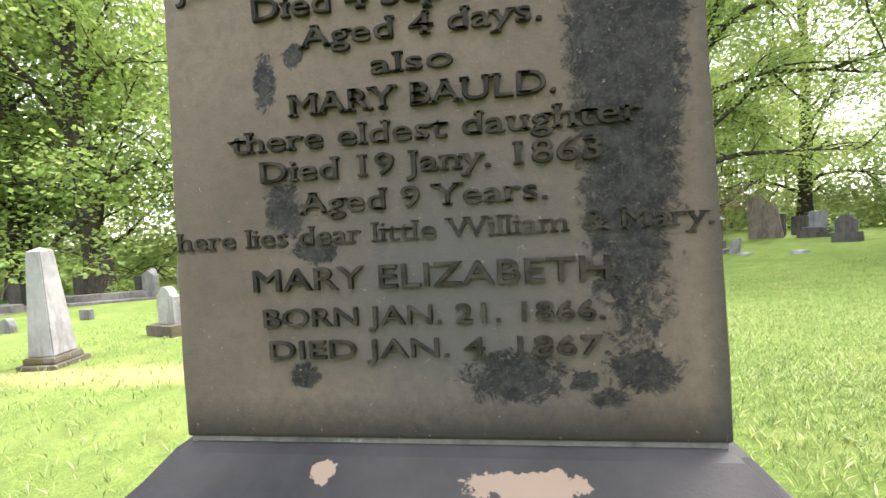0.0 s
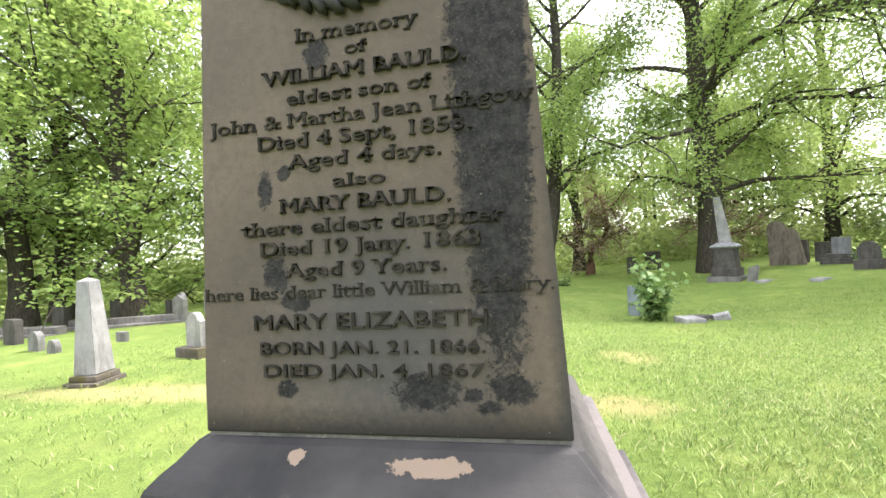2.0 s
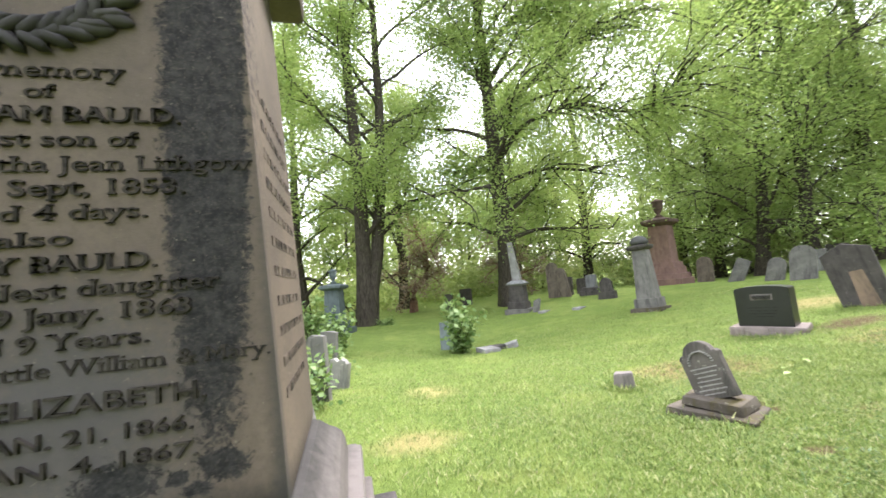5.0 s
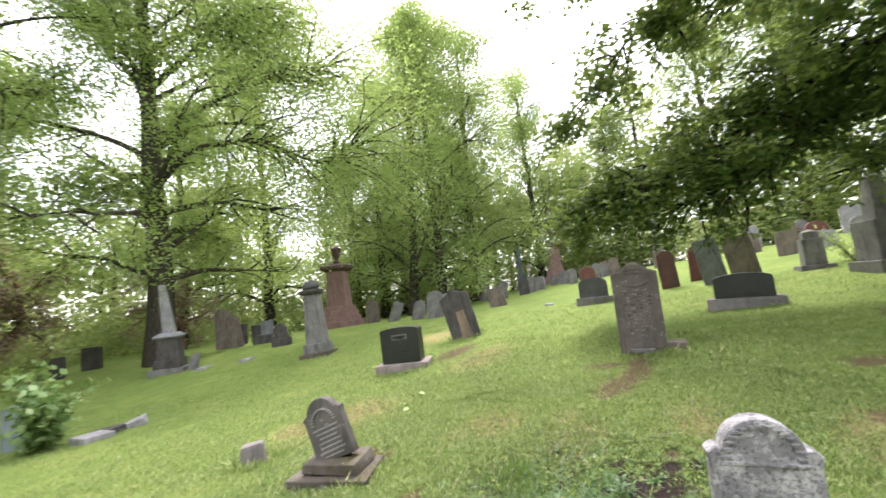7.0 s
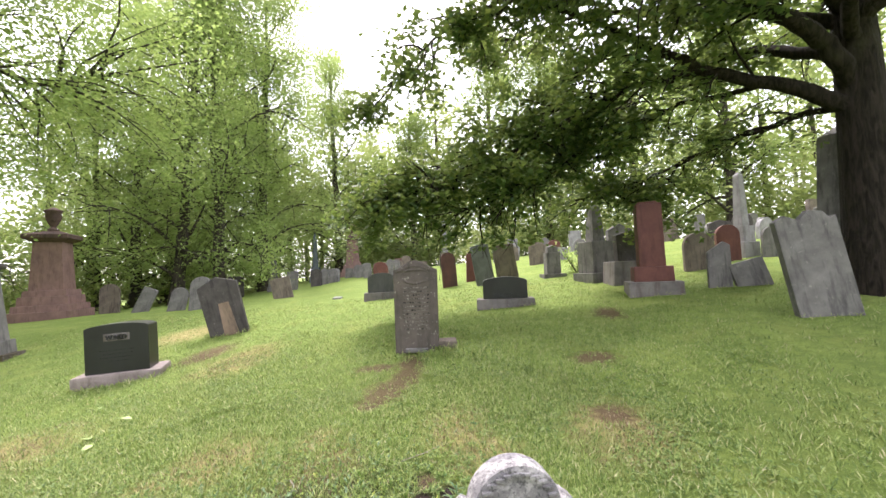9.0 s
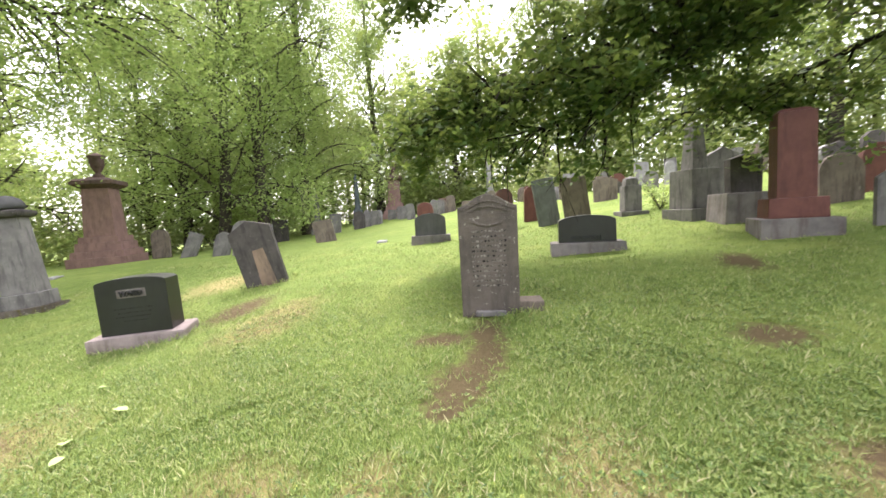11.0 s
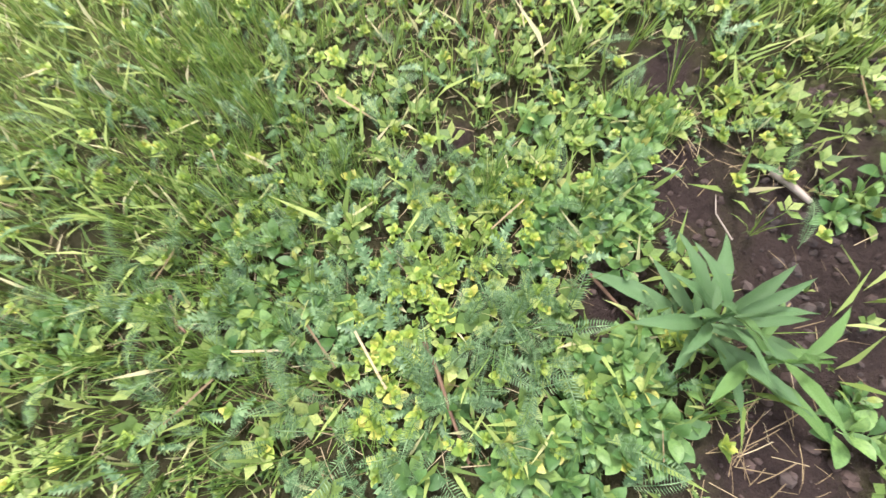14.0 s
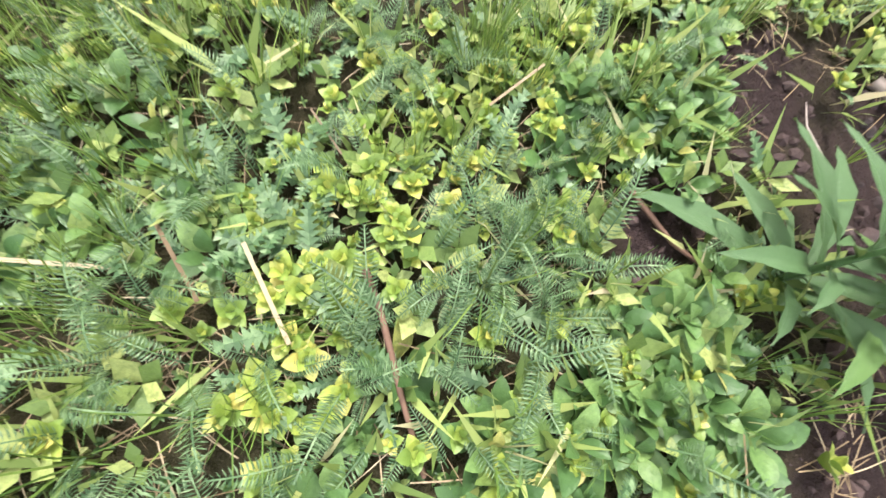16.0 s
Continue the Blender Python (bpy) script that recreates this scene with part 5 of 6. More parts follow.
def tree_parts(seed, height, radius, spread, first=0.2, limbs=16, leaves=26000, leaf=0.17, forked=False, lift=0.5, droop=0.25, rough_base=1.5, extra=()):
    """Wood and leaf meshes of a broad-leaved tree that stands at the origin; extra: lines of single limbs."""
    rng = np.random.default_rng(seed)
    wood, spots = [], []
    trunks = []
    n = 14
    t = np.linspace(0, 1, n)
    line = np.stack([0.35 * np.cumsum(rng.normal(0, 0.35, n)) * 0.5, 0.35 * np.cumsum(rng.normal(0, 0.35, n)) * 0.5, t * height], -1)
    line[0, :2] = line[1, :2] = 0
    line[0, 2] = -0.3
    flare = 1 + (rough_base - 1) * np.exp(-t * height / 0.7)
    trunks.append((line, radius * (1 - 0.82 * t) * flare + 0.02))
    if forked:
        l2 = line.copy()
        off = np.clip(t * 2.2 - 0.15, 0, 1.0)
        l2[:, 0] += 0.55 * radius * 2 * np.minimum(1, t * 9) + 1.3 * off
        l2[:, 1] += 0.3 * off
        trunks.append((l2, radius * 0.85 * (1 - 0.82 * t) * flare + 0.02))

    def dress(pts, r0, count):
        """Side branches, twigs and the places of leaf clumps along one limb."""
        length = np.linalg.norm(np.diff(pts, axis=0), axis=1).sum()
        for q in range(count):
            b, d = along(pts, rng.uniform(0.22, 1.0))
            way = d * 0.9 + rng.normal(0, 0.6, 3) + [0, 0, 0.12]
            sub = curve_points(rng, b, way, length * rng.uniform(0.25, 0.5), 6, (0, 0, -droop * 0.6), 0.16)
            wood.append((sub, np.linspace(max(0.012, r0 * 0.3), 0.006, 6)))
            spots.append(sub[1:])
            for _ in range(2):
                c, e = along(sub, rng.uniform(0.3, 0.95))
                twig = curve_points(rng, c, e + rng.normal(0, 0.8, 3), length * rng.uniform(0.08, 0.18), 4, (0, 0, -droop), 0.2)
                wood.append((twig, np.linspace(0.008, 0.004, 4)))
                spots.append(twig[1:])
        spots.append(pts[len(pts) // 2:])

    for ln, rd in trunks:
        wood.append((ln, rd))
        for i in range(limbs):
            q = (i + rng.uniform(0, 0.9)) / limbs
            s = first + (0.97 - first) * q
            p, _ = along(ln, s)
            az = i * 2.4 + rng.uniform(-0.6, 0.6)
            length = spread * (0.62 + 0.55 * math.sin(math.pi * min(1, 0.2 + 0.75 * q)) - 0.22 * q) * rng.uniform(0.7, 1.15)
            up = lift * (0.9 + 1.3 * q) * rng.uniform(0.7, 1.4)
            pts = curve_points(rng, p, (math.cos(az), math.sin(az), up), length, 10, (0, 0, rng.uniform(-droop, 0.04) * (1.0 - 0.7 * q) * 0.8), 0.13)
            r0 = radius * 0.32 * (1.1 - 0.75 * s)
            wood.append((pts, np.linspace(r0, 0.012, 10)))
            dress(pts, r0, 8)
    for pts in extra:
        pts = np.array(pts, float)
        k = np.linspace(0, len(pts) - 1, 4 * len(pts))
        pts = np.stack([np.interp(k, np.arange(len(pts)), pts[:, c]) for c in range(3)], -1)
        pts[1:-1] = (pts[:-2] + pts[1:-1] + pts[2:]) / 3
        wood.append((pts, np.linspace(radius * 0.3, 0.03, len(pts))))
        dress(pts, radius * 0.3, int(4.2 * np.linalg.norm(np.diff(pts, axis=0), axis=1).sum()))
    spots = np.concatenate(spots)
    # clumps of leaves, some thick and some thin
    clump = spots[rng.integers(0, len(spots), leaves // 12)]
    weight = rng.gamma(2.2, 1.0, len(clump))
    pick = clump[rng.choice(len(clump), leaves, p=weight / weight.sum())]
    centres = pick + rng.normal(0, 1, (leaves, 3)) * [0.58, 0.58, 0.50] * (spread / 6.0)
    centres = centres[centres[:, 2] > 1.2]
    return tubes(wood, 6), leaf_quads(rng, centres, leaf)


def make_tree(name, seed, m, label, wood_mat, leaf_mat, **kw):
    top = base_empty(name, m)
    (v, f), (lv, lf) = tree_parts(seed, **kw)
    mesh_object("trunk", v, f, wood_mat, top, smooth=True)
    mesh_object("crown", lv, lf, leaf_mat, top)
    return tagged(top, label, "tree")


def on_ground(x, y, turn=0.0, sink=0.05, lean=0.0, tip=0.0):
    return pose(x, y, ground_z(x, y) - sink, tip, lean, turn)


def build_trees():
    # the long limbs of the elm, which reach out level from its trunk
    reach = (((0.2, -0.1, 9.0), (1.4, -1.3, 10.9), (3.9, -3.2, 11.5), (5.2, -4.8, 10.3), (6.1, -6.1, 9.6), (7.1, -7.8, 10.4)),
             ((0.0, 0.0, 9.0), (-0.9, -0.3, 9.4), (-1.7, -0.3, 8.6), (-2.9, -0.6, 8.3)),
             ((0.4, -0.2, 14.5), (1.6, -0.9, 16.2), (3.3, -2.3, 18.2), (5.2, -4.1, 20.1)),
             ((0.3, -0.2, 11.5), (2.4, -2.0, 13.6), (4.8, -4.4, 15.0), (7.0, -7.0, 15.4)),
             ((0.4, -0.1, 16.5), (2.6, -0.8, 18.6), (5.0, -2.0, 19.6), (7.4, -3.6, 19.8)),
             ((0.1, 0.1, 6.0), (1.5, 0.6, 7.1), (3.2, 1.2, 7.0), (4.6, 1.5, 6.1)))
    elm = make_tree("tree", 11, on_ground(10.7, 21.8, 0, lean=-2), "tall ridged-bark tree in bright spring leaf", BARK, LEAF, height=26, radius=0.62, spread=7.2, first=0.13, limbs=30, leaves=125000, leaf=0.17, lift=0.75, extra=reach)
    fork = make_tree("tree", 12, on_ground(1.85, 21.5, 8, lean=-1), "tall tree with twin ridged trunks and sparse spring leaves", BARK, LEAF, height=26, radius=0.50, spread=6.4, first=0.17, limbs=18, leaves=84000, leaf=0.17, forked=True, lift=0.8)
    slim = make_tree("tree", 13, on_ground(31.5, 18.9, 10), "tall slim tree in light green leaf", BARK, LEAF, height=27, radius=0.46, spread=7.4, first=0.06, limbs=36, leaves=52000, leaf=0.19, lift=0.95, droop=0.34)
    low = make_tree("tree", 14, on_ground(-17.0, 14.2, 0), "leafy tree with branches hanging low", BARK, LEAF, height=20, radius=0.48, spread=6.4, first=0.08, limbs=26, leaves=36000, leaf=0.21, lift=0.8, droop=0.38)
    for src, x, y, turn, lean in (
        (slim, 30.0, 21.2, 130, -5), (low, -2.4, 30.0, 15, 0), (slim, 38.0, 19.0, 220, 3), (low, -22.0, 13.2, 110, 2), (low, -23.5, 16.0, 200, 0), (low, -15.0, 21.5, 290, 0), (low, -26.0, 22.0, 60, 0),
        (slim, 24.0, 33.5, 40, 0), (low, 18.0, 37.0, 140, 0), (slim, 36.0, 30.0, 300, 0), (low, 46.0, 24.0, 20, 0), (slim, 52.0, 17.0, 80, 0), (low, 56.0, 8.0, 170, 0),
        (low, -8.0, 30.0, 250, 0), (low, -30.0, 9.0, 40, 0), (slim, 48.0, 30.0, 190, 0), (low, 6.0, 36.0, 250, 0), (low, 44.0, -8.0, 33, 0), (low, 38.0, -22.0, 133, 0),
        (low, 36.0, 34.0, 15, 0), (low, 43.0, 33.0, 155, 0),
        (low, 47.0, -18.0, 233, 0), (low, 28.0, -30.0, 333, 0), (low, 16.0, -26.0, 63, 0), (slim, 52.0, -3.0, 93, 0),
    ):
        copy_thing(src, on_ground(x, y, turn, lean=lean))
    # reddish, half-bare tree with a crooked trunk
    top = base_empty("crooked_tree", on_ground(5.6, 28.5, 0))
    rng = np.random.default_rng(5)
    wood, spots = [], []
    trunk = np.array([(0, 0, -0.2), (0.05, 0, 0.8), (0.1, 0, 1.7), (0.9, 0, 2.4), (1.35, 0, 3.4), (1.2, 0, 4.6), (1.0, 0.2, 5.6)])
    wood.append((trunk, np.array([0.38, 0.33, 0.30, 0.22, 0.18, 0.14, 0.08])))
    for i in range(26):
        p = trunk[2 + i % 5]
        az = i * 2.4
        pts = curve_points(rng, p, (math.cos(az), math.sin(az), rng.uniform(0.1, 0.9)), rng.uniform(1.8, 3.6), 8, (0, 0, -0.05), 0.28)
        wood.append((pts, np.linspace(0.07, 0.01, 8)))
        spots.append(pts[2:])
        for q in range(4):
            sub = curve_points(rng, pts[3 + q], rng.normal(0, 1, 3), 1.1, 5, (0, 0, 0.1), 0.3)
            wood.append((sub, np.linspace(0.025, 0.006, 5)))
            spots.append(sub)
    v, f = tubes(wood, 6)
    mesh_object("trunk", v, f, RED_BARK, top, smooth=True)
    spots = np.concatenate(spots)
    c = spots[rng.integers(0, len(spots), 7000)] + rng.normal(0, 0.22, (7000, 3))
    lv, lf = leaf_quads(rng, c, 0.16)
    mesh_object("crown", lv, lf, PINK_TWIG, top)
    tagged(top, "crooked reddish tree with sparse brownish foliage", "tree")
    copy_thing(top, on_ground(14.61, 29.21, 120))


build_trees()


def build_maple():
    """The old dark maple whose limbs reach out over the graves."""
    top = base_empty("maple_tree", on_ground(10.7, -8.2, 0))
    rng = np.random.default_rng(31)
    wood, spots = [], []
    t = np.linspace(0, 1, 12)
    line = np.stack([0.25 * t, -0.2 * t, t * 13], -1)
    line[0, 2] = -0.3
    wood.append((line, 0.45 * (1 - 0.8 * t) + 0.35 * np.exp(-t * 13 / 0.6) * 0.5))

    def limb(points, r0, r1, twigs, hang, reach=(0.9, 2.4), start=0.25):
        """One limb along the points, with hanging side branches; start: the bare share of it."""
        pts = np.array(points, float)
        k = np.linspace(0, len(pts) - 1, 5 * len(pts))
        pts = np.stack([np.interp(k, np.arange(len(pts)), pts[:, c]) for c in range(3)], -1)
        for _ in range(2):
            pts[1:-1] = (pts[:-2] + pts[1:-1] + pts[2:]) / 3
        pts[1:] += rng.normal(0, 0.03, (len(pts) - 1, 3))
        wood.append((pts, np.linspace(r0, r1, len(pts))))
        for q in range(twigs):
            b, d = along(pts, rng.uniform(start, 1.0))
            way = d * 0.7 + rng.normal(0, 0.6, 3) * [1, 1, 0.6] + [0, 0, -0.1]
            sub = curve_points(rng, b, way, rng.uniform(*reach), 7, (0, 0, -hang), 0.16)
            wood.append((sub, np.linspace(0.028, 0.006, 7)))
            spots.append(sub[2:])
            for _ in range(2):
                c, e = along(sub, rng.uniform(0.3, 0.9))
                twig = curve_points(rng, c, e + rng.normal(0, 0.7, 3), rng.uniform(0.4, 1.0), 4, (0, 0, -hang), 0.2)
                wood.append((twig, np.linspace(0.010, 0.004, 4)))
                spots.append(twig[1:])

    limb(((0.05, 0, 3.3), (0.35, 0.95, 4.05), (0.77, 2.25, 4.65), (0.8, 3.3, 5.35), (0.9, 4.7, 6.3), (0.8, 6.5, 7.1)), 0.17, 0.03, 26, 0.25)
    limb(((0.77, 2.25, 4.65), (1.1, 2.9, 4.7), (1.25, 3.65, 4.6), (1.5, 5.4, 3.9), (1.5, 7.2, 3.0), (1.5, 9.0, 2.5)), 0.07, 0.015, 44, 0.42, (0.7, 1.7), 0.3)
    limb(((0.05, 0, 3.8), (-0.2, 0.65, 4.6), (-0.2, 1.7, 5.3), (-0.3, 2.7, 6.0), (-0.2, 4.7, 6.6), (-0.1, 7.0, 7.7), (0.1, 9.0, 8.6)), 0.18, 0.03, 40, 0.22, (0.9, 2.2))
    limb(((0.05, 0, 5.2), (-0.4, 1.2, 6.1), (-0.5, 3.0, 7.2), (-0.8, 5.5, 8.4), (-1.0, 8.0, 8.9)), 0.18, 0.03, 26, 0.2)
    limb(((0.05, 0, 3.2), (0.4, 0.2, 3.6), (1.7, 1.4, 3.4), (2.6, 2.6, 2.9), (3.2, 4.4, 2.5)), 0.09, 0.015, 34, 0.25, (0.6, 1.5))
    limb(((1.0, 2.7, 4.7), (1.9, 4.0, 4.9), (2.2, 6.0, 4.2), (1.8, 8.2, 3.2), (1.5, 9.8, 2.6)), 0.06, 0.015, 46, 0.42, (0.7, 1.8), 0.15)
    limb(((0.4, 1.0, 4.1), (1.4, 2.4, 4.3), (1.7, 4.2, 3.5), (1.6, 6.0, 2.7), (1.5, 7.4, 2.2)), 0.06, 0.012, 40, 0.4, (0.6, 1.5), 0.25)
    limb(((0.1, 0, 4.4), (1.5, 0.8, 5.4), (3.4, 1.8, 5.8), (5.4, 2.6, 5.4)), 0.14, 0.02, 26, 0.25)
    limb(((0.1, 0, 5.0), (1.2, 1.6, 6.2), (2.4, 4.0, 7.2), (3.2, 6.6, 7.0)), 0.14, 0.02, 28, 0.22)
    limb(((0.1, 0, 5.6), (1.8, -1.2, 6.6), (3.8, -2.2, 7.0)), 0.13, 0.02, 20, 0.2)
    # two limbs out of view, added only to shade the ground on the right
    limb(((0.0, 0, 5.0), (-2.0, -0.6, 6.6), (-4.0, -0.8, 7.8), (-5.4, -0.6, 8.2)), 0.14, 0.02, 34, 0.15)
    limb(((0.0, 0, 5.8), (-2.0, 1.0, 8.2), (-3.6, 2.6, 10.2), (-4.4, 4.2, 11.0)), 0.13, 0.02, 34, 0.12)
    limb(((0.0, 0, 4.9), (-1.4, -1.4, 6.0), (-2.8, -3.2, 6.6)), 0.14, 0.02, 20, 0.2)
    limb(((0.0, 0, 4.6), (-1.5, 1.4, 6.0), (-2.4, 3.0, 7.6), (-2.6, 4.6, 8.8)), 0.13, 0.02, 24, 0.2)
    limb(((-0.2, 4.7, 6.6), (0.3, 6.2, 6.4), (0.5, 7.8, 5.8), (0.7, 8.8, 5.0)), 0.06, 0.015, 30, 0.35, (0.7, 1.7), 0.1)
    limb(((0.1, 0, 7.0), (-0.8, 1.2, 8.6), (-1.4, 3.6, 10.0), (-1.4, 6.0, 10.4)), 0.13, 0.02, 26, 0.15)
    limb(((0.15, 0, 8.0), (1.0, 1.4, 9.8), (1.4, 3.6, 11.0)), 0.12, 0.02, 22, 0.15)
    limb(((0.2, -0.1, 9.5), (-0.5, -1.2, 11.4), (0.3, 0.5, 13.5)), 0.10, 0.02, 20, 0.12)
    v, f = tubes(wood, 8)
    mesh_object("trunk", v, f, DARK_BARK, top, "massive dark trunk with long limbs", smooth=True)
    spots = np.concatenate(spots)
    n = 66000
    clump = spots[rng.integers(0, len(spots), 2600)]
    weight = rng.gamma(1.8, 1.0, len(clump))
    c = clump[rng.choice(len(clump), n, p=weight / weight.sum())] + rng.normal(0, 1, (n, 3)) * [0.22, 0.22, 0.15]
    c = c[c[:, 2] > 1.15]
    lv, lf = lobed_leaves(rng, c, 0.16)
    mesh_object("crown", lv, lf, MAPLE_LEAF, top, "dense dark green lobed leaves")
    tagged(top, "old dark maple with low spreading limbs", "tree")


build_maple()


def build_woods():
    """The far edge of the grounds: trunks and crowns too far to count."""
    rng = np.random.default_rng(77)
    V, F, n0 = [], [], 0
    LV, LF, m0 = [], [], 0
    for i in range(170):
        a = math.radians(rng.uniform(-200, 160))
        r = rng.uniform(50, 78)
        x, y = 6 + r * math.cos(a), 4 + r * math.sin(a)
        z = ground_z(x, y)
        h = rng.uniform(15, 26)
        line = np.array([(x, y, z - 0.3), (x + rng.normal(0, 0.3), y, z + h * 0.5), (x + rng.normal(0, 0.6), y, z + h)])
        v, f = tubes([(line, [0.35, 0.2, 0.03])], 5)
        V.append(v), F.append(f + n0)
        n0 += len(v)
        k = 1500
        blobs = np.array([x, y, z + h * 0.55]) + rng.normal(0, 1, (22, 3)) * [2.6, 2.6, h * 0.24]
        c = blobs[rng.integers(0, 22, k)] + rng.normal(0, 0.95, (k, 3))
        c = c[c[:, 2] > z + 0.3]
        lv, lf = leaf_quads(rng, c, 0.62)
        LV.append(lv), LF.append(lf + m0)
        m0 += len(lv)
    # undergrowth
    for i in range(230):
        a = math.radians(rng.uniform(-15, 165))
        r = rng.uniform(34, 60)
        x, y = 6 + r * math.cos(a), 2 + r * math.sin(a)
        if x > 25 and y < 24 and r < 46:
            continue
        k = 520
        c = np.array([x, y, ground_z(x, y) + 1.9]) + rng.normal(0, 1, (k, 3)) * [1.9, 1.9, 1.4]
        lv, lf = leaf_quads(rng, c, 0.40)
        LV.append(lv), LF.append(lf + m0)
        m0 += len(lv)
    # low leafy growth behind the graves on the rise
    for i in range(120):
        a = math.radians(rng.uniform(-100, 22))
        r = rng.uniform(34, 56)
        if a > radians(4):
            r = rng.uniform(54, 62)
        x, y = 6 + r * math.cos(a), -1 + r * math.sin(a)
        k = 520
        hh = rng.uniform(1.6, 4.2)
        c = np.array([x, y, ground_z(x, y) + hh * 0.8]) + rng.normal(0, 1, (k, 3)) * [2.1, 2.1, hh * 0.45]
        lv, lf = leaf_quads(rng, c, 0.42)
        LV.append(lv), LF.append(lf + m0)
        m0 += len(lv)
    top = base_empty("woods", pose(0, 0, 0))
    mesh_object("trunks", np.concatenate(V), np.concatenate(F), BARK, top)
    mesh_object("leaves", np.concatenate(LV), np.concatenate(LF), LEAF_FAR, top)
    tagged(top, "far belt of light green spring woods", "woods", kind="stuff")


build_woods()


def build_bushes():
    def bush(x, y, h, w, n, seed, words, mat, leaf):
        rng = np.random.default_rng(seed)
        top = base_empty("bush", on_ground(x, y, 0, 0.02))
        wood, spots = [], []
        for i in range(14):
            az = rng.uniform(0, 6.28)
            pts = curve_points(rng, (0, 0, 0), (w * math.cos(az), w * math.sin(az), h * 1.2), h * rng.uniform(0.6, 1.05), 6, (0, 0, 0), 0.12)
            wood.append((pts, np.linspace(0.012, 0.004, 6)))
            spots.append(pts[1:])
        v, f = tubes(wood, 5)
        mesh_object("stems", v, f, BARK, top)
        spots = np.concatenate(spots)
        c = spots[rng.integers(0, len(spots), n)] + rng.normal(0, 0.13, (n, 3))
        c[:, 2] = np.abs(c[:, 2])
        lv, lf = leaf_quads(rng, c, leaf, 0.5)
        mesh_object("foliage", lv, lf, mat, top)
        tagged(top, words, "bush")

    bush(4.21, 10.7, 1.65, 0.45, 950, 1, "leafy bush with pale young leaves", BUSH_LEAF, 0.17)
    bush(0.43, 12.05, 1.5, 0.6, 700, 2, "straggly sapling with pale leaves", BUSH_LEAF, 0.17)
    bush(-0.34, 13.72, 1.9, 0.8, 800, 5, "straggly sapling with pale leaves", BUSH_LEAF, 0.18)
    bush(0.12, 5.15, 0.85, 0.6, 650, 21, "leafy shrub growing between old headstones", BUSH_LEAF, 0.12)
    bush(0.25, 7.4, 0.9, 0.7, 600, 22, "leafy shrub growing between old headstones", BUSH_LEAF, 0.12)
    bush(-1.6, 9.6, 1.7, 0.9, 900, 23, "straggly sapling with pale leaves", BUSH_LEAF, 0.16)
    bush(-2.6, 12.5, 1.6, 1.2, 900, 24, "straggly sapling with pale leaves", BUSH_LEAF, 0.16)
    bush(15.49, 19.01, 0.8, 1.3, 900, 3, "low spreading weeds round a stone", BUSH_LEAF, 0.14)
    bush(17.7, -4.55, 1.1, 0.8, 300, 4, "thin shrub with yellowish leaves", LEAF, 0.12)
    bush(2.82, 20.8, 0.6, 1.2, 500, 6, "brushy shoots at the foot of a tree", BUSH_LEAF, 0.12)
    bush(10.97, 21.41, 0.7, 1.2, 500, 7, "brushy shoots at the foot of a tree", BUSH_LEAF, 0.12)
    bush(-15.38, 14.08, 0.9, 1.6, 900, 8, "brushy shoots at the foot of a tree", LEAF, 0.14)


build_bushes()


# ---- grass and weeds ----
def surface(x, y):
    z = ground_z(x, y) + 0.018 * noise.noise((x * 1.7, y * 1.7, 0)) + 0.008 * noise.noise((x * 7, y * 7, 3))
    if math.hypot(x - 4.8, y) > 3:
        z += 0.05 * noise.noise((x * 0.5, y * 0.5, 9))
    return z


def bareness(x, y):
    """How far a place lies inside a bare patch: 1 at its heart, 0 outside."""
    best = 0.0
    for cx, cy, sx, sy in SOIL:
        d = math.hypot((x - cx) / sx, (y - cy) / sy) + 0.55 * noise.noise((x * 6, y * 6, 5))
        best = max(best, min(1.0, max(0.0, 1.25 - d) / 0.4))
    return best


def dryness(x, y):
    """How far a place lies inside a patch of dry grass: 1 at its heart, 0 outside."""
    best = 0.0
    for cx, cy, sx, sy in DRY:
        d = math.hypot((x - cx) / sx, (y - cy) / sy) + 0.7 * noise.noise((x * 4, y * 4, 2))
        best = max(best, min(1.0, max(0.0, 1.2 - d) / 0.7))
    return best


def inside_stone(x, y):
    return (abs(x) < 1.16 and -0.5 < y < 1.45) or math.hypot(x - 4.70, y - 2.16) < 0.33 or math.hypot(x - 4.47, y + 1.27) < 0.2


def place_points(rng, n, x0, x1, y0, y1, bare=0.9, near=None):
    out = []
    while len(out) < n:
        x, y = rng.uniform(x0, x1), rng.uniform(y0, y1)
        if near and rng.random() > near(x, y):
            continue
        if inside_stone(x, y) or rng.random() < bare * bareness(x, y):
            continue
        out.append((x, y, surface(x, y)))
    return np.array(out)


def scatter(name, template, faces, pts, yaw, tilt, size, material, label, category, rng):
    """One joined mesh of a small template, copied to every place with its own turn, tilt and size."""
    n, k = len(pts), len(template)
    c, s = np.cos(yaw), np.sin(yaw)
    ct, st = np.cos(tilt), np.sin(tilt)
    x, y, z = template.T
    X = x[None] * size[:, None]
    Y = (y[None] * ct[:, None] - z[None] * st[:, None]) * size[:, None]
    Z = (y[None] * st[:, None] + z[None] * ct[:, None]) * size[:, None]
    V = np.stack([X * c[:, None] - Y * s[:, None], X * s[:, None] + Y * c[:, None], Z], -1) + pts[:, None]
    F = (faces[None] + (np.arange(n) * k)[:, None, None]).reshape(-1, faces.shape[1])
    ob = mesh_object(name, V.reshape(-1, 3), F, material, smooth=True)
    return tagged(ob, label, category, kind="stuff")


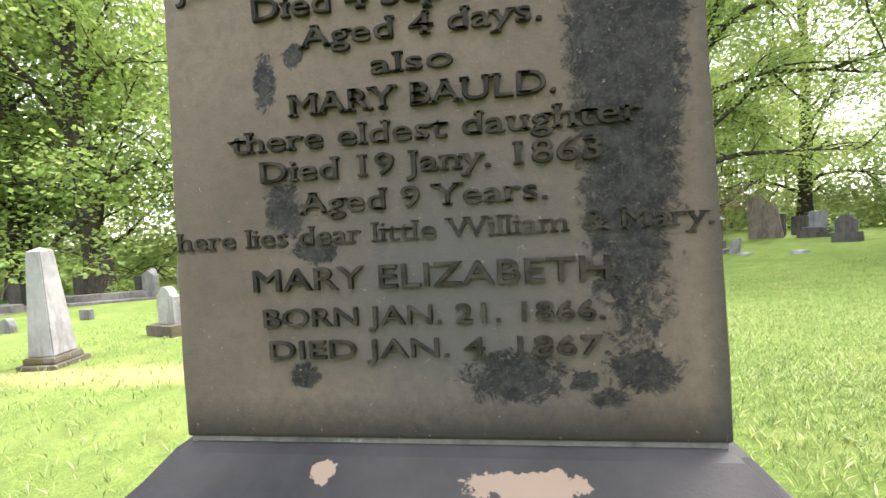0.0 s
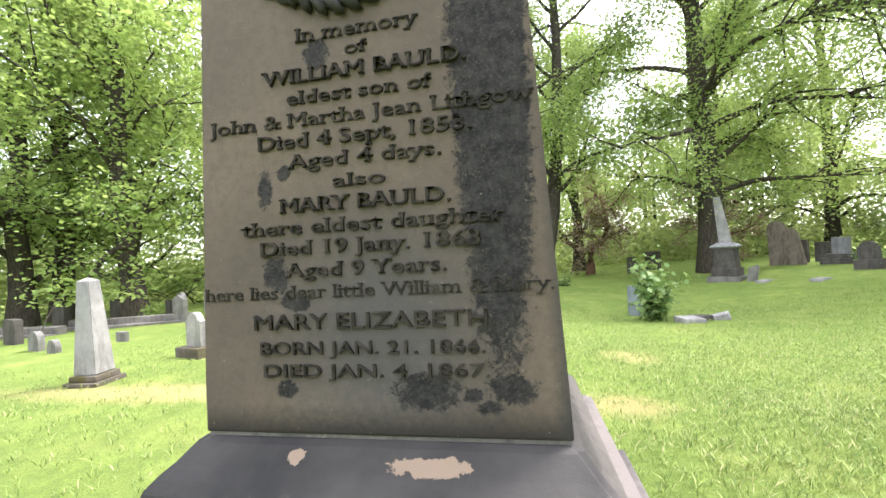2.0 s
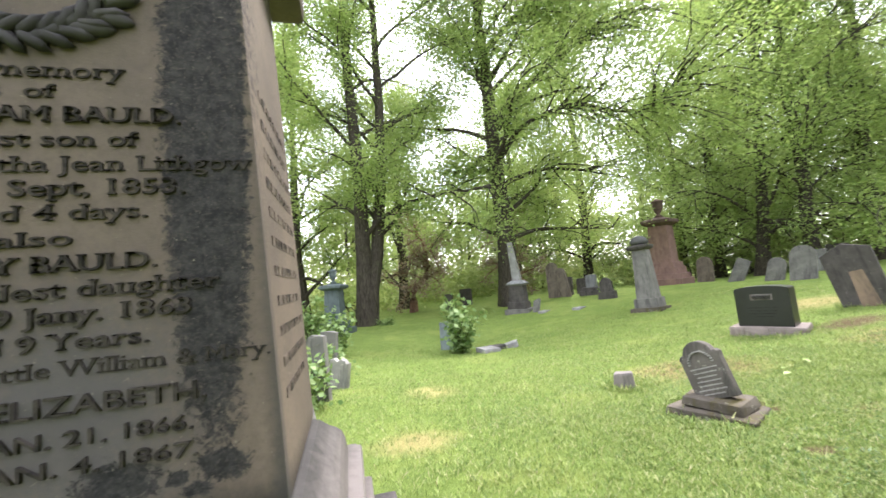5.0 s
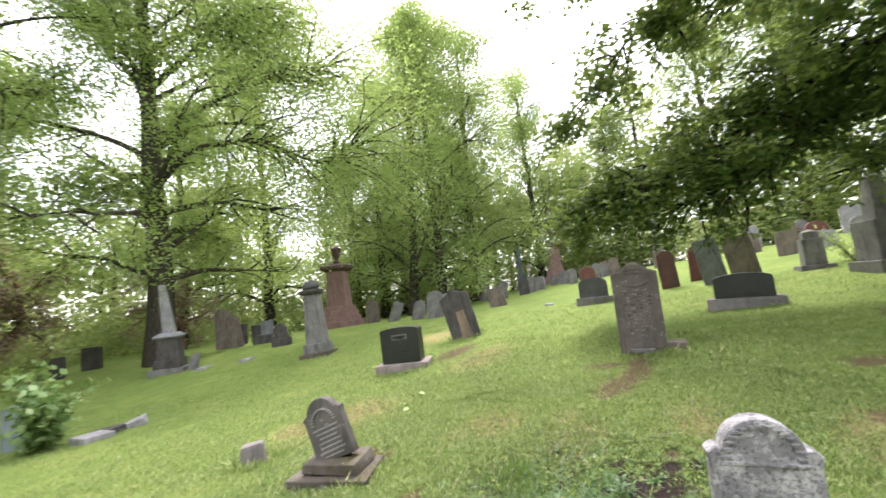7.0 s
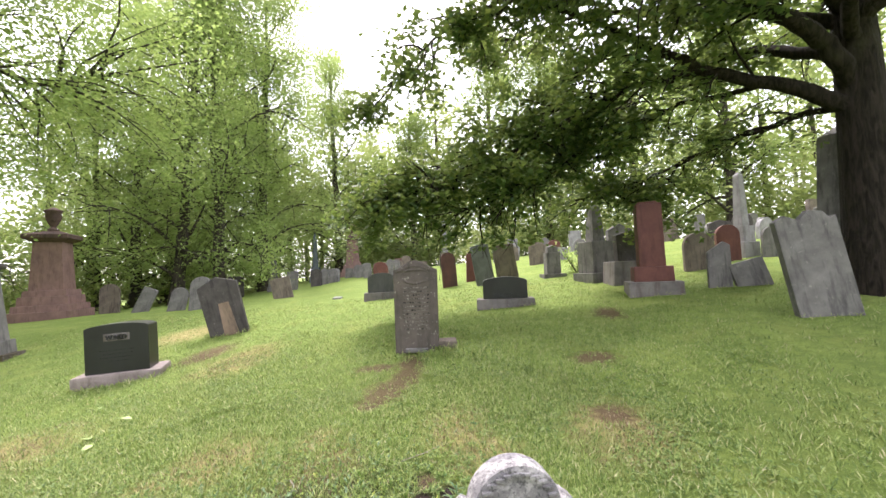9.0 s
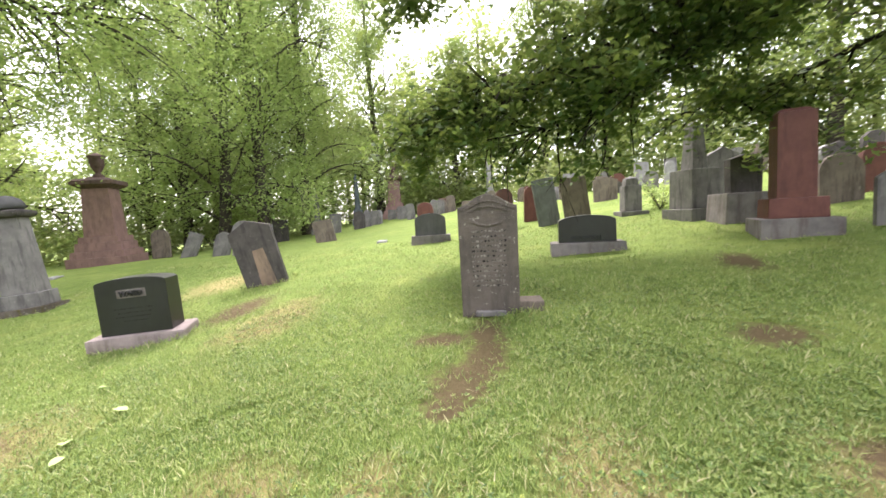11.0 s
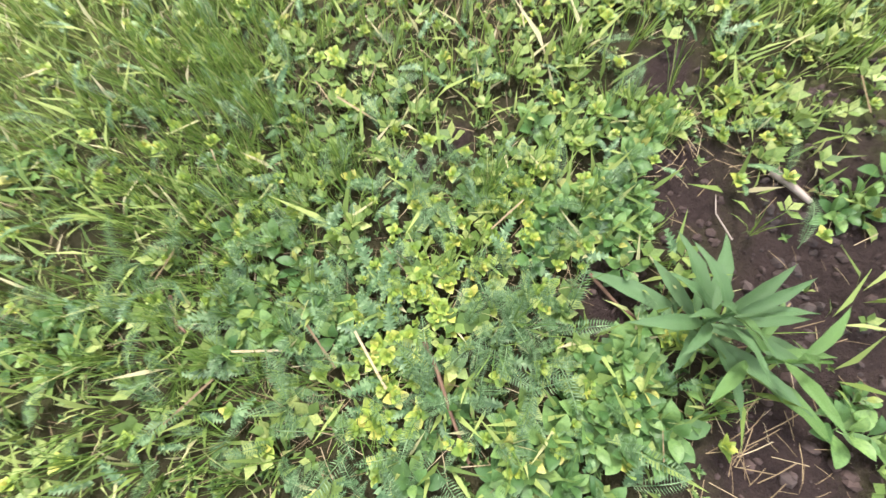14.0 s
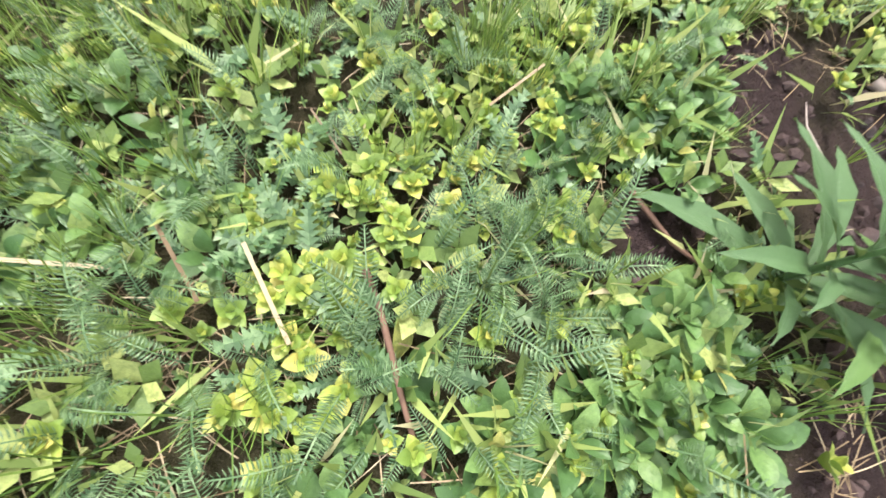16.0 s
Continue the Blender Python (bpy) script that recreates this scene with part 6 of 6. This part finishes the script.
def near_end(x, y):
    """Where weeds crowd out the grass, at the end of the walk."""
    return math.exp(-((x - 4.98) ** 2 / 0.8 + (y + 0.04) ** 2 / 0.95))


def soft_edge(x, y, x0, x1, y0, y1, width):
    """1 well inside a stretch of lawn, thinning unevenly to 0 at its edge."""
    d = min(x - x0, x1 - x, y - y0, y1 - y) / width + 0.5 * noise.noise((x * 0.9, y * 0.9, 4))
    return min(1.0, max(0.0, d)) ** 1.5


def build_grass():
    rng = np.random.default_rng(3)
    # a tuft of four bent blades
    blade, faces = [], []
    for i in range(4):
        a = i * 1.57 + 0.3
        d, s = np.array([math.cos(a), math.sin(a), 0]), np.array([-math.sin(a), math.cos(a), 0])
        o = d * 0.15
        k = len(blade)
        lean = 0.4 + 0.3 * (i % 3)
        blade += [o, o + d * lean * 0.35 + s * 0.06 + [0, 0, 0.45], o + d * lean * 1.2 + [0, 0, 0.9], o + d * lean * 0.35 - s * 0.06 + [0, 0, 0.45]]
        faces += [(k, k + 1, k + 2, k + 3)]
    blade, faces = np.array(blade), np.array(faces)
    zones = ((38000, 1.8, 9.0, -3.4, 4.0, 0.040), (38000, 0.0, 12.0, -5.5, 8.0, 0.050), (34000, -9.0, 18.0, -9.0, 14.0, 0.062))
    P, S = [], []
    for n, x0, x1, y0, y1, h in zones:
        p = place_points(rng, n, x0, x1, y0, y1, 0.93, lambda x, y: (1.0 - 0.85 * near_end(x, y)) * soft_edge(x, y, x0, x1, y0, y1, 1.8) * (1.0 - 0.55 * dryness(x, y)))
        P.append(p)
        S.append(h * rng.uniform(0.55, 1.35, n))
    P, S = np.concatenate(P), np.concatenate(S)
    scatter("grass", blade, faces, P, rng.uniform(0, 6.28, len(P)), rng.normal(0, 0.15, len(P)), S, BLADE, "short uneven lawn grass", "grass", rng)
    p = place_points(rng, 4200, 3.6, 11.0, -3.4, 6.0, 0.8, dryness)
    scatter("dry_grass", blade, faces, p, rng.uniform(0, 6.28, len(p)), rng.normal(0, 0.4, len(p)), rng.uniform(0.018, 0.045, len(p)), STRAW, "short straw-coloured dry grass", "grass", rng)
    # taller tufts round the stones and in the weeds
    spots = [(4.64, 2.18, 0.6), (4.49, -1.31, 0.4), (9.32, 5.11, 0.8), (9.36, -0.08, 0.65), (4.72, 3.7, 0.3), (12.47, 5.23, 0.6), (9.59, -1.18, 0.9)]
    P = []
    for x, y, r in spots:
        for _ in range(70):
            a, q = rng.uniform(0, 6.28), r * math.sqrt(rng.uniform(0.2, 1.1))
            xx, yy = x + q * math.cos(a), y + q * math.sin(a)
            if not inside_stone(xx, yy):
                P.append((xx, yy, surface(xx, yy)))
    P = np.array(P)
    scatter("tall_grass", blade, faces, P, rng.uniform(0, 6.28, len(P)), rng.normal(0, 0.2, len(P)), rng.uniform(0.07, 0.14, len(P)), BLADE, "taller uncut grass round the stones", "grass", rng)


build_grass()


def oval_leaf(w=0.5, fold=0.10, bend=0.18, stalk=0.0, fine=False):
    """A leaf one unit long along +y, pointed, folded along its rib, on a short stalk."""
    ys, ws = (0.0, 0.12, 0.32, 0.56, 0.82, 1.0), (0.03, 0.28, 0.47, 0.48, 0.28, 0.0)
    if fine:
        ys, ws = (0.0, 0.07, 0.18, 0.33, 0.50, 0.67, 0.82, 0.93, 1.0), (0.03, 0.16, 0.34, 0.47, 0.50, 0.43, 0.29, 0.14, 0.0)
    V = []
    for y, k in zip(ys, ws):
        z = bend * math.sin(y * 2.4)
        V += [(-k * w, y + stalk, z + fold * k), (0, y + stalk, z), (k * w, y + stalk, z + fold * k)]
    F = []
    for i in range(len(ys) - 1):
        a = 3 * i
        F += [(a, a + 1, a + 4, a + 3), (a + 1, a + 2, a + 5, a + 4)]
    if stalk:
        k = len(V)
        V += [(-0.02, 0, -0.05), (0.02, 0, -0.05), (0.02, stalk + 0.1, 0.02), (-0.02, stalk + 0.1, 0.02)]
        F.append((k, k + 1, k + 2, k + 3))
    return np.array(V), np.array(F)


def whorl(leaf, turns):
    """Template of one small plant: the leaf at each (turn, tilt, size, height)."""
    V, F, k = [], [], 0
    lv, lf = leaf
    for a, t, s, h in turns:
        p = lv * s
        y, z = p[:, 1] * math.cos(t) - p[:, 2] * math.sin(t), p[:, 1] * math.sin(t) + p[:, 2] * math.cos(t)
        x, y = p[:, 0] * math.cos(a) - y * math.sin(a), p[:, 0] * math.sin(a) + y * math.cos(a)
        V.append(np.stack([x, y, z + h], -1))
        F.append(lf + k)
        k += len(p)
    return np.concatenate(V), np.concatenate(F)


def feather():
    """A feathery compound leaf one unit long along +y, arched, its leaflets split in fine points."""
    V, F = [], []
    for i in range(6):
        k = len(V)
        y0, y1 = i / 6, (i + 1) / 6
        V += [(-0.009, y0, 0.35 * math.sin(y0 * 2.2)), (0.009, y0, 0.35 * math.sin(y0 * 2.2)), (0.008, y1, 0.35 * math.sin(y1 * 2.2)), (-0.008, y1, 0.35 * math.sin(y1 * 2.2))]
        F.append((k, k + 1, k + 2, k + 3))
    for i in range(20):
        y = 0.12 + 0.045 * i
        L = 0.13 * math.sin(math.pi * min(1, 0.16 + 0.042 * i)) + 0.015
        z = 0.35 * math.sin(y * 2.2)
        for sx in (-1, 1):
            for up in (-0.03, 0.05):
                k = len(V)
                V += [(0, y, z), (sx * L * 0.55, y + 0.012, z + up * 0.6), (sx * L, y + 0.045, z + up), (sx * L * 0.5, y + 0.026, z + up * 0.6)]
                F.append((k, k + 1, k + 2, k + 3))
    return np.array(V), np.array(F)


def toothed_leaf():
    """A narrow grey-green leaf with ragged teeth, one unit long along +y."""
    V, F = [], []
    for i in range(9):
        y0 = 0.05 + i * 0.1
        w = 0.10 * math.sin(math.pi * min(1, 0.2 + i * 0.085)) + 0.02
        z = 0.18 * math.sin(y0 * 2.4)
        for sx in (-1, 1):
            k = len(V)
            V += [(0, y0 - 0.06, z), (sx * w * 0.7, y0, z + 0.02), (sx * w * 1.5, y0 + 0.07, z + 0.03), (0, y0 + 0.08, z + 0.01)]
            F.append((k, k + 1, k + 2, k + 3))
    return np.array(V), np.array(F)


def build_weeds():
    rng = np.random.default_rng(8)

    def region(n, spread_in, bare=0.95, x=(3.8, 6.9), y=(-1.6, 1.8)):
        return place_points(rng, n, x[0], x[1], y[0], y[1], bare, spread_in)

    def clump(cx, cy, r, n, bare=0.9):
        """n places crowded round (cx, cy)."""
        out = []
        while len(out) < n:
            x, y = rng.normal(cx, r * 0.7), rng.normal(cy, r * 0.7)
            if rng.random() > bare * bareness(x, y):
                out.append((x, y, surface(x, y)))
        return np.array(out)

    def strew(name, template, p, tilt, size, mat, label, category="weeds"):
        scatter(name, template[0], template[1], p, rng.uniform(0, 6.28, len(p)), rng.normal(0, tilt, len(p)), rng.uniform(size[0], size[1], len(p)), mat, label, category, rng)

    low = [(0, 0.35, 0.55, 0.05), (1.7, 0.3, 0.5, 0.08), (3.0, 0.4, 0.55, 0.05), (4.5, 0.3, 0.45, 0.1), (0.8, 0.6, 0.38, 0.2), (3.9, 0.7, 0.36, 0.22), (2.4, 0.8, 0.3, 0.3), (5.5, 0.7, 0.33, 0.28)]
    strew("weeds", whorl(oval_leaf(0.40, 0.2, 0.2), low), region(5600, near_end), 0.5, (0.009, 0.028), WEED, "low green small-leaved weeds covering the ground")
    # creeping stems with small round yellow-green leaves
    spots = [clump(4.894, -0.139, 0.055, 34), clump(4.935, -0.185, 0.05, 16), clump(4.86, -0.10, 0.04, 10), clump(4.759, -0.122, 0.04, 18), clump(4.80, -0.13, 0.04, 10), clump(4.688, -0.151, 0.03, 12), clump(4.80, -0.36, 0.05, 14), clump(5.06, -0.19, 0.04, 20), clump(5.30, -0.47, 0.07, 16, 0.3),
             region(480, near_end), region(420, lambda x, y: 0.5 if 4.9 < x < 6.4 and -1.0 < y < 0.9 else 0.02)]
    strew("yellow_weeds", whorl(oval_leaf(0.72, 0.15, 0.2), low), np.concatenate(spots) + [0, 0, 0.016], 0.35, (0.019, 0.038), YELLOW_WEED, "yellow-green creeping weeds with small oval leaves")
    # feathery leaves
    spots = [clump(4.88, -0.28, 0.05, 36), clump(4.90, -0.22, 0.05, 10), clump(4.733, -0.20, 0.04, 9), clump(4.733, -0.267, 0.05, 12), clump(4.71, -0.009, 0.04, 5), clump(5.021, -0.053, 0.05, 16), clump(4.80, -0.25, 0.05, 8), clump(4.66, -0.08, 0.07, 8), clump(4.64, 0.10, 0.08, 10), clump(5.08, -0.30, 0.05, 8), clump(5.03, -0.12, 0.05, 8), clump(4.78, 0.02, 0.16, 26), clump(4.66, -0.16, 0.12, 18), clump(4.92, 0.12, 0.18, 24), region(430, near_end)]
    p = np.concatenate(spots)
    scatter("feathery_weeds", *feather(), p + [0, 0, 0.012], rng.uniform(0, 6.28, len(p)), rng.uniform(-0.1, 0.7, len(p)), rng.uniform(0.040, 0.082, len(p)), FERN, "feathery dark green fern-like weed leaves", "weeds", rng)
    # ragged narrow leaves in loose rosettes
    spots = [clump(4.829, -0.085, 0.03, 12), clump(4.80, -0.03, 0.05, 10), clump(4.75, -0.17, 0.05, 10), clump(4.86, 0.03, 0.07, 14), clump(4.95, -0.02, 0.07, 12), region(600, near_end)]
    p = np.concatenate(spots)
    scatter("ragged_weeds", *toothed_leaf(), p + [0, 0, 0.012], rng.uniform(0, 6.28, len(p)), rng.uniform(0.0, 0.6, len(p)), rng.uniform(0.03, 0.062, len(p)), FERN, "narrow grey-green weed leaves with ragged teeth", "weeds", rng)
    # broad-leaved plants, some leaves turning yellow
    fan = [(0, 0.15, 0.62, 0.10), (1.35, 0.25, 0.55, 0.16), (2.5, 0.1, 0.66, 0.12), (3.8, 0.3, 0.58, 0.18), (5.1, 0.2, 0.60, 0.14), (0.7, 0.55, 0.46, 0.34), (3.1, 0.6, 0.42, 0.36), (5.0, 0.75, 0.36, 0.42)]
    spots = [clump(4.836, -0.409, 0.07, 22), clump(4.748, -0.318, 0.045, 9), clump(4.79, -0.46, 0.06, 12, 0.5), clump(4.76, -0.39, 0.06, 12), clump(4.90, -0.40, 0.04, 10), clump(5.082, -0.326, 0.045, 16), clump(5.127, -0.351, 0.04, 10), clump(5.04, -0.27, 0.05, 14), clump(4.794, 0.127, 0.06, 5), clump(4.799, 0.009, 0.045, 6), clump(4.722, 0.083, 0.06, 5),
             clump(4.684, -0.225, 0.02, 3), clump(5.222, -0.631, 0.025, 6, 0.0), clump(4.907, -0.66, 0.03, 5, 0.0), clump(5.24, -0.34, 0.05, 8), clump(4.58, 0.38, 0.08, 8), region(60, near_end)]
    strew("broadleaf_weeds", whorl(oval_leaf(0.56, 0.16, 0.20, 0.15, True), fan), np.concatenate(spots), 0.3, (0.030, 0.066), BROAD, "broad-leaved green weeds with a few yellowing leaves")
    # fine grass standing in tufts
    V, F = [], []
    for i in range(9):
        a, q = i * 2.4, 0.05 + 0.035 * (i % 4)
        d, s = np.array([math.cos(a), math.sin(a), 0]), np.array([-math.sin(a), math.cos(a), 0]) * 0.009
        k = len(V)
        V += [d * 0.03 - s, d * 0.03 + s, d * q + s + [0, 0, 0.5], d * q - s + [0, 0, 0.5], d * q * 2.4 + s * 0.6 + [0, 0, 0.85], d * q * 2.4 - s * 0.6 + [0, 0, 0.85], d * q * 3.6 + [0, 0, 1.0]]
        F += [(k, k + 1, k + 2, k + 3), (k + 3, k + 2, k + 4, k + 5), (k + 5, k + 4, k + 6, k + 6)]
    F = [f if f[2] != f[3] else f[:3] for f in F]
    tri = []
    for f in F:
        tri.append(f[:3])
        if len(f) == 4:
            tri.append((f[0], f[2], f[3]))
    tuft = (np.array(V), np.array(tri))
    spots = [clump(5.02, 0.06, 0.03, 12), clump(5.04, -0.165, 0.02, 9), clump(5.08, -0.15, 0.02, 4), clump(5.05, 0.25, 0.08, 30), clump(5.199, 0.40, 0.14, 70), clump(5.116, 0.471, 0.1, 40), clump(4.66, 0.25, 0.1, 12), clump(5.22, -0.40, 0.02, 5), clump(4.80, 0.20, 0.16, 90), clump(4.95, 0.30, 0.16, 70), clump(4.64, 0.05, 0.08, 30), region(700, lambda x, y: near_end(x, y) * (0.6 if x < 4.85 else 1.0))]
    strew("fine_grass", tuft, np.concatenate(spots), 0.3, (0.040, 0.090), GREEN_BLADE, "tufts of fine grass among the weeds", "grass")
    # dead straw lying flat
    S = np.array([(-0.012, -0.5, 0), (0.012, -0.5, 0), (0.012, 0.0, 0.05), (-0.012, 0.0, 0.05), (0.012, 0.5, 0.0), (-0.012, 0.5, 0.0)])
    spots = [region(3400, near_end, 0.5), clump(4.68, -0.05, 0.06, 120), clump(4.96, -0.30, 0.05, 70), clump(4.87, -0.56, 0.06, 60, 0.2), clump(5.25, -0.41, 0.06, 80, 0.2), clump(4.74, -0.14, 0.06, 60)]
    strew("straw", (S, np.array([(0, 1, 2, 3), (3, 2, 4, 5)])), np.concatenate(spots) + [0, 0, 0.010], 0.25, (0.012, 0.05), STRAW, "dead grass stalks lying on the ground", "straw")
    # clods and pebbles on the bare earth
    bm = bmesh.new()
    for _ in range(1100):
        while True:
            x, y = rng.uniform(4.6, 5.8), rng.uniform(-1.0, -0.3)
            if bareness(x, y) > 0.5:
                break
        g = bmesh.ops.create_icosphere(bm, subdivisions=1, radius=0.0015 + 0.011 * rng.random() ** 2.5)
        bmesh.ops.transform(bm, matrix=pose(x, y, surface(x, y), *rng.uniform(0, 360, 3)) @ Matrix.Diagonal((1, rng.uniform(0.6, 1), rng.uniform(0.4, 0.8), 1)), verts=g["verts"])
    tagged(part("pebbles", bm, PEBBLE), "small clods and pebbles on bare earth", "pebbles", kind="stuff")


build_weeds()


def build_lawn_weeds():
    """Small leafy weeds and clover through the near lawn."""
    rng = np.random.default_rng(19)
    leaf = (np.array([(0, 0, 0), (0.3, 0.5, 0.10), (0, 1, 0.12), (-0.3, 0.5, 0.10)]), np.array([(0, 1, 2, 3)]))
    tv, tf = whorl(leaf, [(0, 0.3, 0.6, 0.1), (1.3, 0.5, 0.5, 0.2), (2.6, 0.3, 0.6, 0.1), (3.8, 0.6, 0.5, 0.2), (5.1, 0.4, 0.55, 0.15)])
    drift = lambda x, y: min(1.0, max(0.06, 1.6 * noise.noise((x * 1.3, y * 1.3, 7)) + 0.35))
    p = place_points(rng, 14000, 2.0, 11.5, -5.0, 5.5, 0.9, lambda x, y: drift(x, y) * soft_edge(x, y, 2.0, 11.5, -5.0, 5.5, 2.5))
    scatter("lawn_weeds", tv, tf, p + [0, 0, 0.012], rng.uniform(0, 6.28, len(p)), rng.normal(0, 0.25, len(p)), rng.uniform(0.022, 0.055, len(p)), LAWN_WEED, "small leafy weeds and clover in the lawn", "weeds", rng)
    p = place_points(rng, 700, 3.5, 10.0, -3.5, 4.0, 0.5, drift)
    straw = np.array([(-0.02, -0.5, 0), (0.02, -0.5, 0), (0.02, 0.5, 0.06), (-0.02, 0.5, 0.06)])
    scatter("dry_clippings", straw, np.array([(0, 1, 2, 3)]), p + [0, 0, 0.035], rng.uniform(0, 6.28, len(p)), rng.normal(0, 0.2, len(p)), rng.uniform(0.03, 0.09, len(p)), STRAW, "dry grass clippings on the lawn", "straw", rng)


build_lawn_weeds()


def lance_leaf():
    """A long leaf one unit long along +y, widest near its middle, keeled along a pale rib."""
    V, F = [], []
    ys = (0.0, 0.06, 0.16, 0.30, 0.46, 0.62, 0.78, 0.90, 1.0)
    ws = (0.010, 0.018, 0.045, 0.072, 0.084, 0.076, 0.050, 0.022, 0.0)
    for i, (y, w) in enumerate(zip(ys, ws)):
        z = 0.10 * math.sin(y * 2.6)
        ripple = 0.012 * (-1) ** i
        V += [(-w, y, z + 0.32 * w + ripple), (-w * 0.5, y, z + 0.20 * w), (0, y, z), (w * 0.5, y, z + 0.20 * w), (w, y, z + 0.32 * w - ripple)]
    for i in range(len(ys) - 1):
        F += [(5 * i + c, 5 * i + c + 1, 5 * i + c + 6, 5 * i + c + 5) for c in range(4)]
    return np.array(V), np.array(F)


def build_lance_plant(x, y, s, n, seed, lean=(0.0, 0.0), mat=None, words="young wild plant with long pointed green leaves"):
    """Long pointed leaves spiralling up a short stem; lean: how far its tip stands off to the side."""
    mat = mat or LANCE
    rng = random.Random(seed)
    top = base_empty("wild_plant", pose(x, y, surface(x, y) - 0.005))
    tagged(top, words, "plant", "lance-leaved plants")
    tip = 0.115 * s
    v, f = tubes([(np.array([(0, 0, 0), (0.4 * lean[0], 0.4 * lean[1], tip * 0.5), (*lean, tip)]), [0.004, 0.0035, 0.002])], 6)
    mesh_object("stem", v, f, mat, top)
    lv, lf = lance_leaf()
    shapes = []
    for i in range(n):
        a = math.degrees(i * 2.4) + rng.uniform(-18, 18)
        q = i / n
        L = s * (0.150 - 0.075 * q) * rng.uniform(0.7, 1.12)
        if len(shapes) < 6:
            # each shape droops and twists a little differently
            w = lv.copy()
            w[:, 2] -= rng.uniform(0.05, 0.42) * w[:, 1] ** 2
            w[:, 0] += rng.uniform(-0.14, 0.14) * w[:, 1] ** 2
            ob = mesh_object("leaf", w, lf, mat, top, smooth=True)
            shapes.append(ob.data)
        else:
            ob = new("leaf", shapes[i % 6])
            ob.parent = top
        k = 0.12 + 0.88 * q
        ob.matrix_basis = pose(lean[0] * k * k, lean[1] * k * k, tip * k, 10 + 34 * q * q + rng.uniform(-8, 14), rng.uniform(-22, 22), a) @ Matrix.Diagonal((L, L, L, 1))


build_lance_plant(4.962, -0.474, 0.95, 22, 1)
build_lance_plant(4.935, -0.520, 0.95, 9, 4, (0.01, -0.05), BROAD, "young wild plant with narrow yellowish leaves leaning over bare earth")
build_lance_plant(5.484, -0.966, 0.7, 12, 3)


BROWN_TWIG = Nodes("brown_dead_wood")
BROWN_TWIG = BROWN_TWIG.finish(BROWN_TWIG.mix(BROWN_TWIG.noise(70.0), (0.20, 0.125, 0.085), (0.09, 0.055, 0.04)), 0.9)


def build_litter():
    def stick(points, r, words, mat=TWIG, name="twig"):
        pts = np.array([(x, y, surface(x, y) + h) for x, y, h in points])
        v, f = tubes([(pts, np.linspace(r, r * 0.6, len(pts)))], 6)
        tagged(mesh_object(name, v, f, mat), words, "twig", "fallen twigs")

    stick(((5.236, -0.539, 0.012), (5.222, -0.565, 0.014), (5.204, -0.597, 0.012)), 0.007, "short pale dead stick on bare earth")
    stick(((4.813, -0.160, 0.030), (4.785, -0.190, 0.026), (4.742, -0.228, 0.024), (4.700, -0.268, 0.012)), 0.0034, "brown dead stalk with a pale tip lying among the weeds", BROWN_TWIG)
    stick(((4.735, 0.205, 0.03), (4.707, 0.178, 0.03), (4.700, 0.150, 0.035)), 0.003, "bent brown twig among the weeds", BROWN_TWIG)
    stick(((4.985, -0.335, 0.012), (4.955, -0.385, 0.012), (4.945, -0.43, 0.010)), 0.003, "rotten brown twig on bare earth", BROWN_TWIG)
    stick(((5.105, -0.505, 0.008), (5.135, -0.475, 0.012), (5.165, -0.47, 0.010)), 0.0012, "thin dry root on bare earth")
    stick(((5.041, -0.882, 0.012), (5.104, -0.861, 0.014), (5.146, -0.914, 0.012), (5.22, -0.935, 0.012)), 0.003, "long pale stalk on bare earth")
    stick(((5.779, 0.3, 0.02), (5.695, 0.226, 0.03), (5.632, 0.205, 0.02)), 0.005, "grey twig in the grass")
    stick(((5.937, -0.513, 0.03), (6.043, -0.692, 0.04), (6.159, -0.776, 0.03)), 0.003, "thin pale stalk in the grass")
    lv, lf = oval_leaf(0.9, 0.1, 0.1)
    pale = Nodes("pale_fallen_leaf")
    pale = pale.finish(pale.mix(pale.noise(30.0), (0.40, 0.50, 0.22), (0.26, 0.36, 0.12)), 0.7)
    for x, y, a, s in ((7.22, 2.96, 20, 0.12), (6.8, 3.04, 130, 0.11), (6.52, 2.83, 250, 0.10), (10.59, -1.93, 40, 0.09), (10, -0.98, 120, 0.08), (7.72, 3.82, 70, 0.08)):
        ob = mesh_object("fallen_leaf", lv, lf, pale)
        ob.matrix_basis = pose(x, y, surface(x, y) + 0.045, 6, 5, a) @ Matrix.Diagonal((s, s, s, 1))
        tagged(ob, "pale green leaf lying on the grass", "fallen leaf", "fallen leaves")


build_litter()
